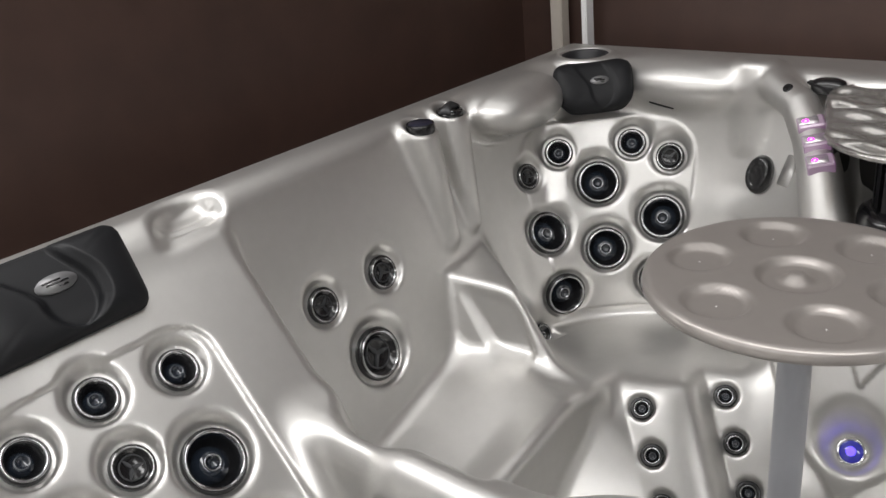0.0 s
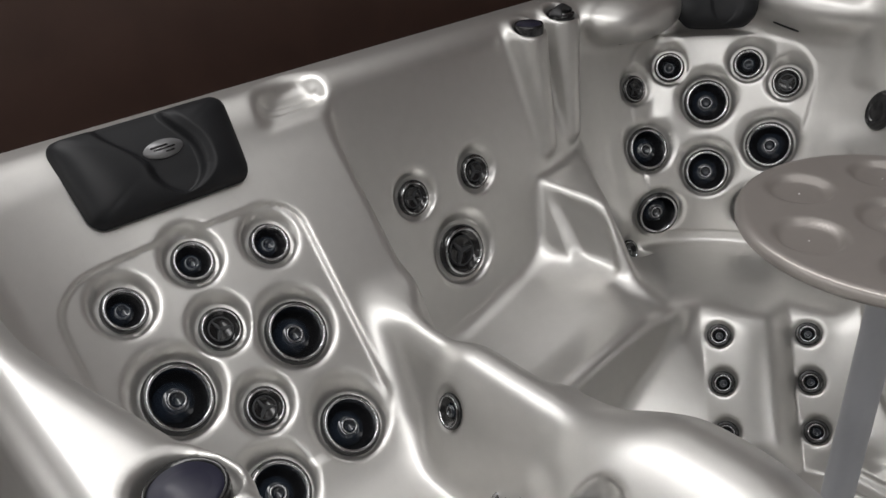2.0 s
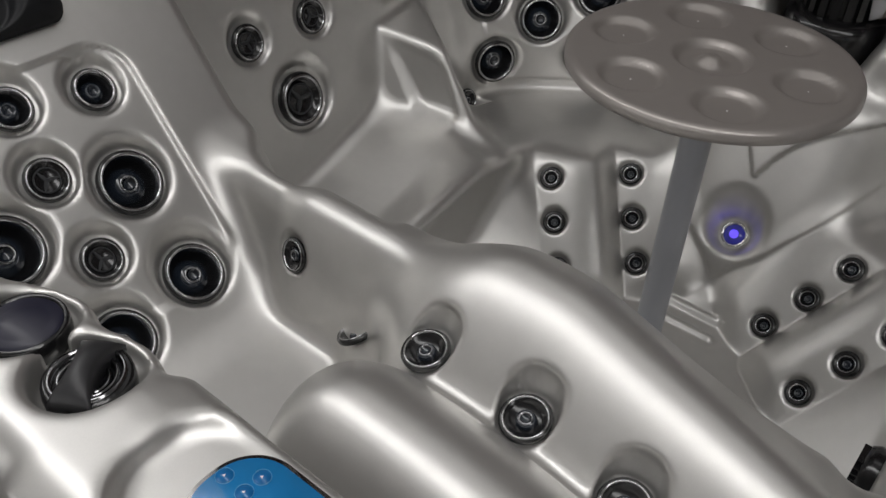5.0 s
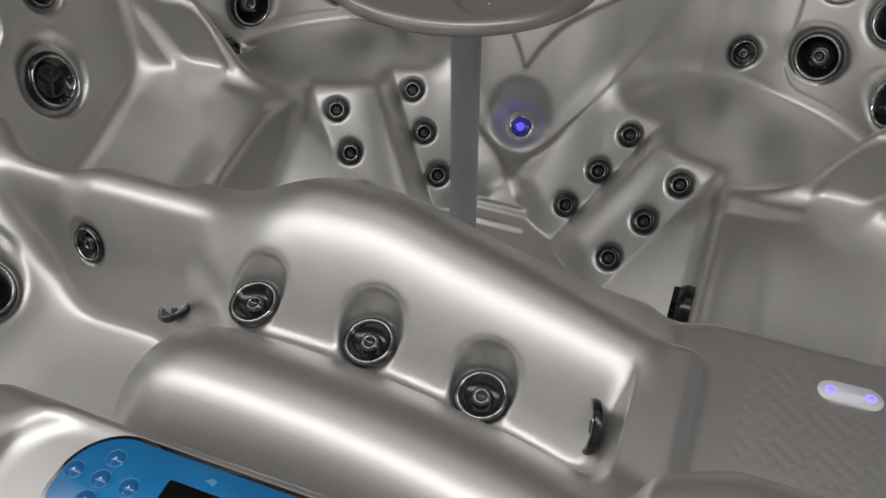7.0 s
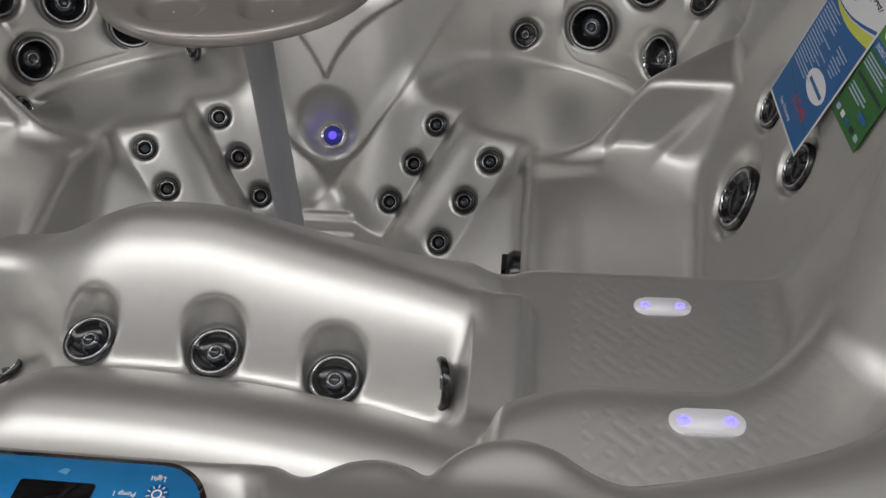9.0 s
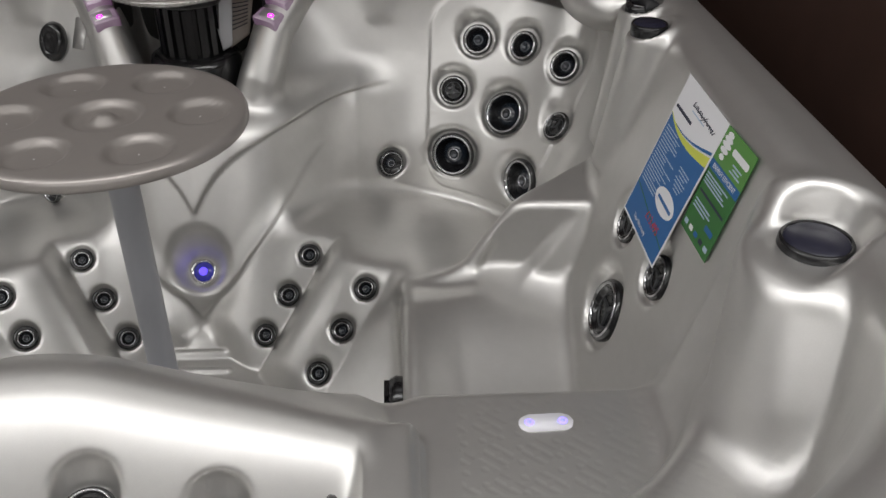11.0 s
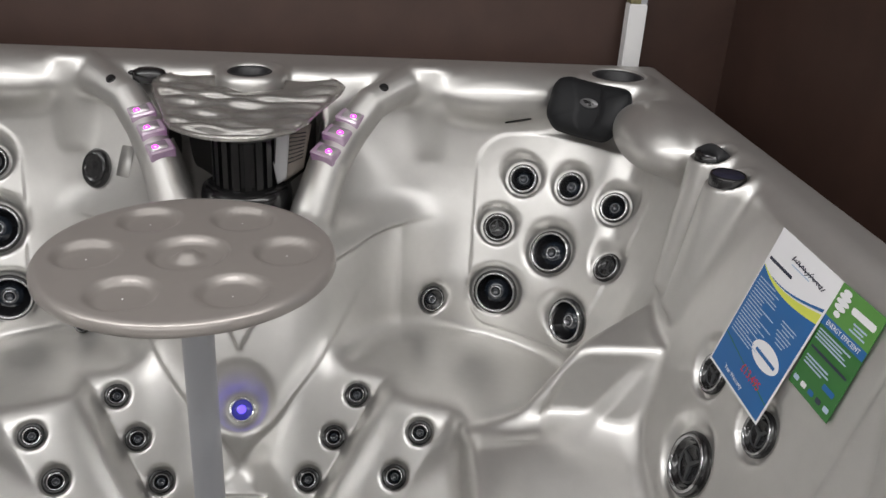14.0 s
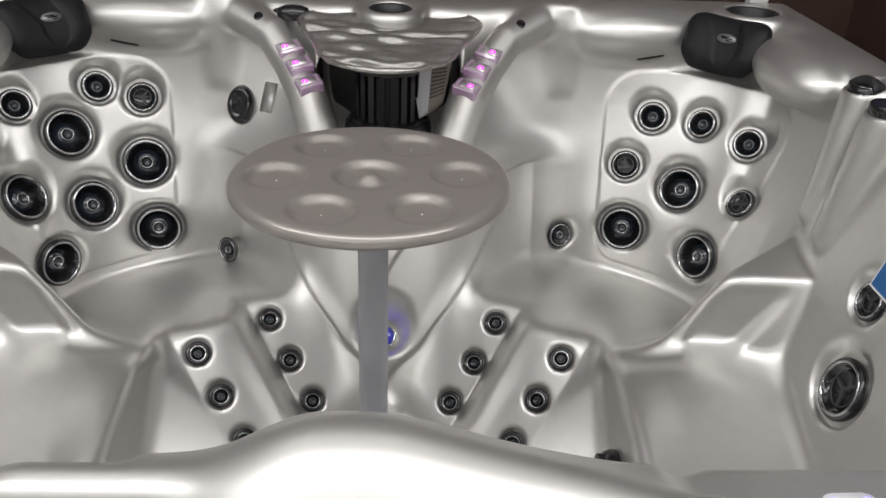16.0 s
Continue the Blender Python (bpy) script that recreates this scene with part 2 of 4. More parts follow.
def base(x, y, z):
    """Below zero inside the acrylic, above zero in the open."""
    X = np.abs(x)
    d, s = (X + y) * R2, (X - y) * R2
    # outer block with a rolled rim
    block = rbox(x, y, z, (0, 0.2875, 0.4), (1.045, 1.0575, 0.5), 0.04)

    # corner seats: round pockets that widen upwards, with a proud panel for the jets
    rx, ry = X - 0.5, y - 0.755
    r = np.sqrt(rx ** 2 + ry ** 2)
    wall = 0.288 + 0.45 * smax(z - 0.38, 0 * z, 0.05)
    ang = np.arctan2(ry, rx)
    edge = pane((ang - 0.87) * 0.42, z - 0.52, 0.248, 0.245 - 0.04 * (ang - 0.87) ** 2, 0.085)
    wall = wall - 0.008 * step01(-edge / 0.009)
    seat = (r - wall) * 0.91
    seat = smax(seat, X - 0.935, 0.06)
    seat = smax(seat, y - 1.17, 0.06)
    # the seat's floor rises from the back to a lip above the calf ramps
    seat = smax(seat, (0.238 + 0.26 * (1.175 - d) - z) * 0.967, 0.03)

    # footwell with the two bolsters of each calf ramp
    bolster = 0.048 * (roll((s + 0.455) / 0.172) + roll((s + 0.283) / 0.188)) * step01((0.80 - d) / 0.12) * step01((d - 0.44) / 0.06)
    ramp = (0.280 + d - 0.672 + bolster - z) * R2
    ramp = smin(ramp, 0.362 - z, 0.06)
    foot = smax(np.maximum(0.085 - z, ramp), X - 0.46, 0.03)
    foot = smax(foot, -0.03 - y, 0.05)
    foot = smax(foot, (y - 0.95) * 0.91, 0.06)
    ribs = 0.012 * np.maximum(np.cos((y - 0.547) * 2 * np.pi / 0.05), 0) * step01((0.085 - X) / 0.02) * step01((0.615 - y) / 0.01) * step01((y - 0.52) / 0.02)
    foot = smax(foot, 0.085 + ribs - z, 0.01)

    # side seats
    near = -0.02 - 0.05 * step01((x + 0.75) / 0.2) * (x < 0)
    bed = 0.298 + 0.070 * step01((y - 0.12) / 0.36) + 0.030 * step01((0.580 - X) / 0.11) * step01((0.50 - y) / 0.30)
    side = smax((bed - z) * 0.9, np.maximum(near - y, y - 0.75), 0.09)
    side = smax(side, 0.3 - X, 0.02)

    # lounge: sloping back, seat, leg troughs
    back = (-0.659 - 0.823 * (z - 0.537) + 1.1 * np.maximum(-0.42 - y, 0) ** 2 - x) * 0.772
    v = (z - 0.580) / 0.635
    edge = pane(y + 0.385, v, 0.225, 0.268, 0.075)
    back = back - 0.006 * step01(-edge / 0.010)
    trough = 0.34 + 0.10 * step01((x + 0.25) / 0.25)
    lounge = smax(trough - z, -0.705 + 0.07 * step01((x + 0.55) / 0.45) - y + 0.10 * (0.9 - z), 0.12)
    lounge = smax(lounge, y + 0.135 - 0.25 * (z - 0.45), 0.06)
    lounge = smax(lounge, x - 0.402 - 0.3 * (z - 0.555), 0.014)

    # entry steps in the near corner
    arc = (np.sqrt(((x - 0.43) / 0.50) ** 2 + ((y + 0.20) / 0.41) ** 2) - 1) * 0.41 - 0.1 * (z - 0.8)
    arc = np.where(y > -0.2, x - 0.93 - 0.1 * (z - 0.8), arc)
    edge = 0.315 + 0.9 * np.maximum(0.53 - x, 0) ** 1.3 - 1.27 * smax(x - 0.712, 0 * x, 0.06)
    low = smax(0.53 - z, smax((-edge - y) * 0.75, y + 0.015, 0.02), 0.03)
    low = smax(low, x - 0.822 - 0.27 * (z - 0.53), 0.05)
    high = smax(0.655 - z, y + 0.08, 0.05)
    steps = smax(smin(low, high, 0.05), smax(arc, 0.40 - x, 0.03), 0.06)
    steps = smax(steps, (x - 0.820 - 0.27 * (z - 0.47) - 0.6 * np.maximum(-0.12 - y, 0)) * 0.965, 0.03)

    # all that lies open above the dividers
    far = y - 0.90 - 0.45 * (z - 0.55)
    top = smax(0.555 - z, np.maximum(far, -0.60 - y), 0.06)
    top = smax(top, smin(x - 0.43, -0.03 - y, 0.02), 0.03)

    cav = smin(side, top, 0.025)
    cav = smin(cav, lounge, 0.045)
    cav = smax(cav, smin(back, -0.02 - y, 0.025), 0.05)
    cav = smax(cav, (X - 0.820 - 0.27 * (z - 0.47)) * 0.965, 0.03)
    cav = smin(cav, foot, 0.03)
    cav = smin(cav, seat, 0.05)
    cav = smin(cav, steps, 0.02)
    # opening of the filter housing under the waterfall tray
    cav = smin(cav, rbox(x, y, z, (0, 1.0, 0.8), (0.165, 0.13, 0.26), 0.03), 0.02)
    cav = smin(cav, rbox(x, y, z, (0, 0.98, 1.0), (0.235 - 0.3 * np.maximum(1.08 - y, 0), 0.17, 0.155), 0.03), 0.02)
    f = smax(block, -cav, 0.045)

    # pier with the lamp, and the ledge above it
    tongue = smin(np.sqrt(x * x + (z - 0.31) ** 2) - 0.11, (X - 0.078 - 0.9 * (z - 0.232)) * 0.74, 0.02)
    front = 0.688 + 0.36 * (z - 0.201) + 0.26 * (1 - np.exp(-(X / 0.27) ** 4)) + 0.8 * np.maximum(X - 0.36, 0) - 0.012 * step01(-tongue / 0.014) * step01((0.52 - z) / 0.26)
    pier = smax((front - y) * 0.8, z - 0.570 + 0.13 * np.maximum(y - 0.85, 0), 0.07)
    f = smin(f, pier, 0.09)
    apron = smax(np.sqrt(x * x + (y - 0.735) ** 2) - 0.110, z - 0.112 - 0.25 * (y - 0.63), 0.02)
    f = smin(f, apron, 0.025)
    # overhanging wing that runs from a point above the lamp out to both corner seats
    brow = z - 0.375 - 0.17 * (1 - np.exp(-X / 0.08))
    wing = step01(brow / 0.010) * step01((0.24 - brow) / 0.22) * step01((0.462 - X) / 0.16) * step01((y - 0.6) / 0.05)
    f = f - 0.011 * wing * (0.55 + 0.45 * step01(X / 0.15))
    # fins between corner and side seats
    fin = -0.32 * (X - 0.668) - 0.90 * (y - 0.534) + 0.30 * (z - 0.52)
    vv = 0.52 + 0.18 * (X - 0.668) - z
    pad = pane(X - 0.668 + 0.55 * vv - 0.092 + 0.115 * vv, vv - 0.086, 0.082 - 0.12 * np.clip(vv, 0, 0.2), 0.078, 0.046)
    fin = fin + (0.003 + 0.015 * step01(vv / 0.14)) * step01(-pad / 0.030)
    fin = smax(fin, (-0.57 * (X - 0.668) + 0.82 * (y - 0.534) - 0.35 * (0.52 - z)) * 0.94, 0.035)
    fin = smax(fin, (z - 0.520 - 0.18 * (X - 0.668) - 0.08 * (y - 0.534)) * 0.97, 0.014)
    f = smin(f, fin, 0.016 + 0.050 * step01((0.43 - z) / 0.08))
    # ribs beside the waterfall tray
    bend = ((0.36, 1.168, 0.864, 0.038), (0.278, 1.108, 0.834, 0.041), (0.226, 1.048, 0.779, 0.043), (0.184, 0.982, 0.725, 0.046), (0.150, 0.936, 0.625, 0.050), (0.120, 0.917, 0.525, 0.053))
    rib = capsule(X, y, z, bend[0][:3], bend[1][:3], bend[0][3], bend[1][3])
    for a, b in zip(bend[1:], bend[2:]):
        rib = np.minimum(rib, capsule(X, y, z, a[:3], b[:3], a[3], b[3]))
    f = smin(f, rib, 0.025)
    # padded shoulders beside the corner pillows
    pads = smin(ellipsoid(X, y, z, (0.60, 1.195, 0.848), (0.175, 0.092, 0.066)), ellipsoid(X, y, z, (0.905, 0.885, 0.840), (0.092, 0.165, 0.070)), 0.02)
    f = smin(f, pads, 0.035)
    f = smin(f, puck(X, y, z, 0.885, 1.175, 0.085, 0.7, 0.908, 0.02), 0.02)
    # rim lobes along the far edge
    f = smin(f, puck(X, y, z, 0.415, 1.205, 0.045, 0.7, 0.912, 0.02), 0.03)
    f = smin(f, puck(x, y, z, 0.0, 1.125, 0.080, 0.85, 0.903, 0.025), 0.03)
    # tubes for the valves on the side walls
    tube = smin(capsule(X, y, z, (0.915, 0.52, 0.86), (0.855, 0.53, 0.62), 0.046, 0.02), capsule(X, y, z, (0.93, 0.645, 0.86), (0.87, 0.63, 0.62), 0.046, 0.02), 0.012)
    f = smin(f, smax(tube, z - 0.892, 0.01), 0.03)
    # column under the near valve
    col = smax(capsule(x, y, z, (0.93, -0.145, 0.84), (0.925, -0.245, 0.6), 0.082, 0.120), z - 0.850, 0.03)
    f = smin(f, col, 0.030)

    # ridge and leg hump of the lounge
    yr = y + 0.45 * (np.maximum(x, -0.1) + 0.03) ** 2
    taper = step01((-0.06 - x) / 0.22)
    half = 0.17 - 0.085 * taper
    top_z = 0.625 + 0.022 * np.exp(-((x + 0.02) / 0.16) ** 2) - 0.09 * np.maximum(x - 0.05, 0) - 0.065 * taper
    ridge = (np.sqrt(((yr + 0.110 - 0.030 * taper) / half) ** 2 + ((z - top_z + 0.19) / 0.19) ** 2) - 1) * half
    ridge = smax(ridge, (z - 0.547 + 0.12 * np.maximum(x, 0) - 0.85 * (y + 0.222 + 0.2 * (np.maximum(x, -0.1) + 0.03) ** 2 - 0.05 * taper)) * 0.76, 0.05)
    ridge = smax(smax(ridge, x - 0.425, 0.03), -0.50 - x, 0.07)
    f = smin(f, ridge, 0.03)
    # mount of the jet at the foot of the ridge
    f = smin(f, capsule(x, y, z, (-0.264, -0.164, 0.372), (-0.225, -0.16, 0.30), 0.030, 0.05), 0.05)
    # wall that closes the leg trough
    stop = rbox(x, y, z, (0.436, -0.24, 0.40), (0.042, 0.13, 0.172), 0.02)
    stop = np.maximum(stop, 0.402 + 0.3 * (z - 0.555) - x)
    f = smin(f, stop, 0.014)
    yh = y + 0.3 * (x + 0.04) ** 2
    hump = (np.sqrt(((yh + 0.370) / 0.135) ** 2 + ((z - 0.41) / 0.20) ** 2) - 1) * 0.135
    hump = smax(smax(hump, x - 0.425, 0.02), -0.20 - x, 0.13)
    f = smin(f, hump, 0.03)
    # near rim: control shelf and valve lobes
    shelf = rbox(x, y, z, (0.15, -0.70, 0.7), (0.175, 0.085, 0.19), 0.02)
    lobes = smin(puck(x, y, z, -0.155, -0.675, 0.055, 0.5, 0.885, 0.02), puck(x, y, z, -0.068, -0.672, 0.055, 0.5, 0.885, 0.02), 0.015)
    lobes = smin(lobes, smin(puck(x, y, z, 0.375, -0.66, 0.058, 0.5, 0.885, 0.02), puck(x, y, z, 0.465, -0.64, 0.062, 0.5, 0.885, 0.02), 0.004), 0.01)
    f = smin(f, smin(shelf, lobes, 0.015), 0.02)

    # scoops and cup wells
    sy = y + 0.077 + 0.25 * (x + 0.94)
    ledge = 0.853 + 0.003 * np.cos((x + 0.97) * 2 * np.pi / 0.022) + 0.12 * np.maximum(-0.95 - x, 0)
    scoop = smax(smax(np.maximum(np.abs(sy) - 0.064, x + 0.80), -0.980 - x + 5.0 * sy * sy, 0.03), ledge - z, 0.03)
    f = smax(f, -smax(scoop, z - 0.95, 0.01), 0.025)
    f = smax(f, -puck(X, y, z, 0.885, 1.175, 0.062, 0.80, 1.0, 0.01), 0.012)
    f = smax(f, -puck(x, y, z, 0.0, 1.115, 0.048, 0.84, 1.0, 0.01), 0.01)
    f = smax(f, -smin(puck(X, y, z, 0.908, 0.52, 0.036, 0.868, 1.0, 0.008), puck(X, y, z, 0.928, 0.645, 0.036, 0.868, 1.0, 0.008), 0.005), 0.01)
    k = np.clip((0.934 - x) * 0.9 + (-0.140 - y) * 0.44, 0, 0.08)
    nook = np.sqrt((x - 0.934 + 0.9 * k) ** 2 + (y + 0.140 + 0.44 * k) ** 2) - 0.047 - 0.35 * np.maximum(z - 0.852, 0)
    f = smax(f, -smax(nook, np.maximum(0.848 - z, z - 0.99), 0.012), 0.014)
    f = smax(f, -smin(puck(x, y, z, -0.155, -0.675, 0.043, 0.868, 1.0, 0.01), puck(x, y, z, -0.068, -0.672, 0.043, 0.868, 1.0, 0.01), 0.005), 0.012)
    qx, qy = np.abs(x - 0.1675) - 0.0925, np.abs(y + 0.68) - 0.010
    tray = np.sqrt(np.maximum(qx, 0) ** 2 + np.maximum(qy, 0) ** 2) + np.minimum(np.maximum(qx, qy), 0) - 0.045
    f = smax(f, -smax(tray, np.maximum(0.882 - z, z - 0.98), 0.012), 0.014)
    # dish round the lamp
    h = (y - 0.742) * -0.72 + (z - 0.226) * 0.69
    bowl = np.sqrt(np.maximum(x * x + (y - 0.742) ** 2 + (z - 0.226) ** 2 - h * h, 0))
    f = smax(f, -np.maximum(np.maximum((bowl - 0.034 - 0.55 * h) * 0.87, -h), h - 0.15), 0.014)
    # nothing bulges past the outer faces
    f = np.maximum(f, np.maximum(X - 1.045, np.abs(y - 0.2875) - 1.0575))
    return f.astype(np.float32)


def slope(fn, p, e=0.004):
    """The normal of fn's level set at a place."""
    g = []
    for k in range(3):
        a, b = np.array(p, float), np.array(p, float)
        a[k] += e
        b[k] -= e
        g.append(float(fn(*[np.array([v]) for v in a])[0] - fn(*[np.array([v]) for v in b])[0]))
    return Vector(g).normalized()


def settle(fn, p):
    """The nearest place on the surface of fn."""
    p = np.array(p, float)
    for _ in range(12):
        p = p - float(fn(*[np.array([v]) for v in p])[0]) * 0.8 * np.array(slope(fn, p))
    return Vector(p)


BIG, MID, SPIN, FOOT, PLAIN, LEG, BARE = "big", "mid", "spin", "foot", "plain", "leg", "bare"
# kind, radius of the bezel, place
JETS_CORNER_EAST = [
    (SPIN, 0.036, (0.605, 1.097, 0.527), None), (MID, 0.037, (0.666, 1.131, 0.646), None), (MID, 0.036, (0.772, 1.065, 0.653), None),
    (MID, 0.036, (0.853, 0.962, 0.643), None), (BIG, 0.053, (0.730, 1.017, 0.497), None), (SPIN, 0.035, (0.828, 0.882, 0.526), None),
    (BIG, 0.055, (0.598, 1.023, 0.379), None), (BIG, 0.055, (0.741, 0.890, 0.373), None), (PLAIN, 0.033, (0.452, 1.011, 0.358), None),
]
JETS_CORNER_WEST = [
    (SPIN, 0.034, (-0.886, 0.892, 0.645), None), (MID, 0.037, (-0.858, 0.989, 0.684), None), (MID, 0.037, (-0.717, 1.127, 0.688), None),
    (SPIN, 0.037, (-0.617, 1.149, 0.656), None), (BIG, 0.057, (-0.773, 1.042, 0.595), None), (BIG, 0.056, (-0.828, 0.877, 0.500), None),
    (BIG, 0.058, (-0.610, 1.094, 0.506), None), (BIG, 0.056, (-0.721, 0.991, 0.433), None), (BIG, 0.056, (-0.729, 0.840, 0.342), None),
    (BIG, 0.057, (-0.573, 1.000, 0.352), None), (PLAIN, 0.031, (-0.398, 0.946, 0.336), (-0.58, -0.80, 0.16)), (PLAIN, 0.031, (-0.772, 0.765, 0.262), (0.95, 0.0, 0.30)),
]
JETS_SIDES = [
    (SPIN, 0.037, (0.859, 0.329, 0.596), None), (SPIN, 0.037, (0.862, 0.151, 0.602), None), (SPIN, 0.057, (0.822, 0.275, 0.445), None),
    (SPIN, 0.037, (-0.870, 0.311, 0.617), None), (SPIN, 0.037, (-0.870, 0.137, 0.616), None), (SPIN, 0.057, (-0.834, 0.233, 0.464), None),
]
JETS_LOUNGE = [
    (MID, 0.037, (-0.796, -0.508, 0.679), None), (MID, 0.036, (-0.816, -0.373, 0.703), None), (MID, 0.036, (-0.802, -0.237, 0.688), None),
    (SPIN, 0.036, (-0.740, -0.381, 0.610), None), (BIG, 0.055, (-0.706, -0.266, 0.561), None), (BIG, 0.058, (-0.700, -0.492, 0.551), None),
    (SPIN, 0.035, (-0.645, -0.374, 0.497), None), (BIG, 0.053, (-0.589, -0.253, 0.420), None), (BIG, 0.053, (-0.564, -0.416, 0.395), None),
    (PLAIN, 0.030, (-0.449, -0.147, 0.472), None), (LEG, 0.035, (-0.104, -0.213, 0.533), (-0.10, -0.32, 1.0)), (LEG, 0.035, (0.069, -0.217, 0.528), (0.0, -0.36, 1.0)),
    (LEG, 0.035, (0.229, -0.232, 0.506), (0.05, -0.36, 1.0)), (BARE, 0.033, (-0.284, -0.166, 0.407), (-0.50, -0.05, 0.87)), (BARE, 0.035, (0.373, -0.231, 0.510), (-0.97, -0.28, 0.15)),
]
FEET = [(0.252, 0.691, 0.303), (0.204, 0.638, 0.230), (0.151, 0.587, 0.157), (0.382, 0.559, 0.300), (0.330, 0.509, 0.228), (0.278, 0.456, 0.154)]
JETS = JETS_CORNER_EAST + JETS_CORNER_WEST + JETS_SIDES + JETS_LOUNGE + [(FOOT, 0.0245, (sx * a, b, c), None) for sx in (1, -1) for a, b, c in FEET]

# dish of each kind: floor radius, depth and flare, in radii of the jet
DISH = {BIG: (1.10, 0.30, 0.55), MID: (1.22, 0.36, 0.60), SPIN: (1.22, 0.38, 0.65), FOOT: (1.12, 0.28, 0.35), PLAIN: (1.1, 0.35, 0.5), LEG: (1.10, 0.15, 0.15), BARE: (1.1, -0.1, 0.5)}
SEATS = []
for kind, rad, place, face in JETS:
    p = Vector(place)
    n = Vector(face).normalized() if face else slope(base, settle(base, place), 0.02)
    if not face:
        p = p + n * (n.dot(settle(base, place) - p))
    up = (Vector((0, 0, 1)) - n * n.z).normalized()
    n = (n + up * 0.06).normalized()
    SEATS.append((kind, rad, p, n, (Vector((0, 0, 1)) - n * n.z).normalized()))


def shell(x, y, z):
    f = base(x, y, z)
    lo, hi = (x.min(), y.min(), z.min()), (x.max(), y.max(), z.max())
    for kind, rad, p, n, up in SEATS:
        if kind == BARE:
            continue
        m = rad * 2.4
        if any(p[k] < lo[k] - m or p[k] > hi[k] + m for k in range(3)):
            continue
        fl, dep, flare = DISH[kind]
        dx, dy, dz = x - p.x, y - p.y, z - p.z
        h = dx * n.x + dy * n.y + dz * n.z
        lift = 0.45 * np.clip(h + dep * rad, 0, rad)
        ex, ey, ez = dx - n.x * h - up.x * lift, dy - n.y * h - up.y * lift, dz - n.z * h - up.z * lift
        rr = np.sqrt(ex * ex + ey * ey + ez * ez)
        cone = (rr - fl * rad - flare * np.clip(h + dep * rad, -rad, rad)) / math.sqrt(1 + flare * flare)
        f = smax(f, -np.maximum(np.maximum(cone, -(h + dep * rad)), h - rad * 1.3), 0.20 * rad)
        hole = np.sqrt((dx - n.x * h) ** 2 + (dy - n.y * h) ** 2 + (dz - n.z * h) ** 2)
        f = np.maximum(f, -np.maximum(hole - rad * 0.88, np.abs(h + rad) - rad * 0.9))
    return f

def skin(fn, lo, hi, vox):
    """Vertices and quads of the surface fn = 0, by surface nets on a grid that is filled only near the surface."""
    n = [int(math.ceil((hi[k] - lo[k]) / vox / 16)) * 16 for k in range(3)]
    val = np.empty((n[0] + 1, n[1] + 1, n[2] + 1), np.float32)
    axes = [np.float32(lo[k]) + np.arange(n[k] + 1, dtype=np.float32) * np.float32(vox) for k in range(3)]
    for i in range(0, n[0], 16):
        for j in range(0, n[1], 16):
            xs, ys = axes[0][i + 8], axes[1][j + 8]
            zc = axes[2][8::16]
            c = fn(np.full_like(zc, xs), np.full_like(zc, ys), zc)
            for k, v in zip(range(0, n[2], 16), c):
                cut = (slice(i, i + 17), slice(j, j + 17), slice(k, k + 17))
                if abs(v) > 16 * vox * 1.25:
                    val[i:i + 16 + (i + 16 == n[0]), j:j + 16 + (j + 16 == n[1]), k:k + 16 + (k + 16 == n[2])] = v
                else:
                    g = np.meshgrid(axes[0][cut[0]], axes[1][cut[1]], axes[2][cut[2]], indexing="ij")
                    val[cut] = fn(*g)
    inside = val < 0
    corners = [(a, b, c) for a in (0, 1) for b in (0, 1) for c in (0, 1)]
    count = sum(inside[a:n[0] + a, b:n[1] + b, c:n[2] + c].astype(np.int8) for a, b, c in corners)
    cells = np.argwhere((count > 0) & (count < 8))
    ident = np.full(n, -1, np.int32)
    ident[tuple(cells.T)] = np.arange(len(cells))
    total, hits = np.zeros((len(cells), 3)), np.zeros(len(cells))
    for a in corners:
        for k in range(3):
            if a[k]:
                continue
            b = list(a)
            b[k] = 1
            va, vb = val[tuple((cells + a).T)], val[tuple((cells + b).T)]
            crossing = (va < 0) != (vb < 0)
            t = np.where(crossing, va / np.where(crossing, va - vb, 1), 0)
            for q in range(3):
                total[:, q] += crossing * (a[q] + (t if q == k else 0))
            hits += crossing
    verts = np.array(lo) + (cells + total / hits[:, None]) * vox
    quads = []
    for k in range(3):
        u, w = (k + 1) % 3, (k + 2) % 3
        a = [slice(None)] * 3
        b = [slice(None)] * 3
        a[k], b[k] = slice(0, n[k]), slice(1, n[k] + 1)
        e = np.argwhere(inside[tuple(a)] != inside[tuple(b)])
        e = e[(e[:, u] > 0) & (e[:, w] > 0) & (e[:, u] < n[u]) & (e[:, w] < n[w])]
        du, dw = np.eye(3, dtype=int)[u], np.eye(3, dtype=int)[w]
        q = np.stack([ident[tuple((e - o).T)] for o in (du + dw, dw, np.zeros(3, int), du)], 1)
        flip = ~inside[tuple(e.T)]
        q[flip] = q[flip][:, ::-1]
        quads.append(q)
    return verts, np.concatenate(quads)


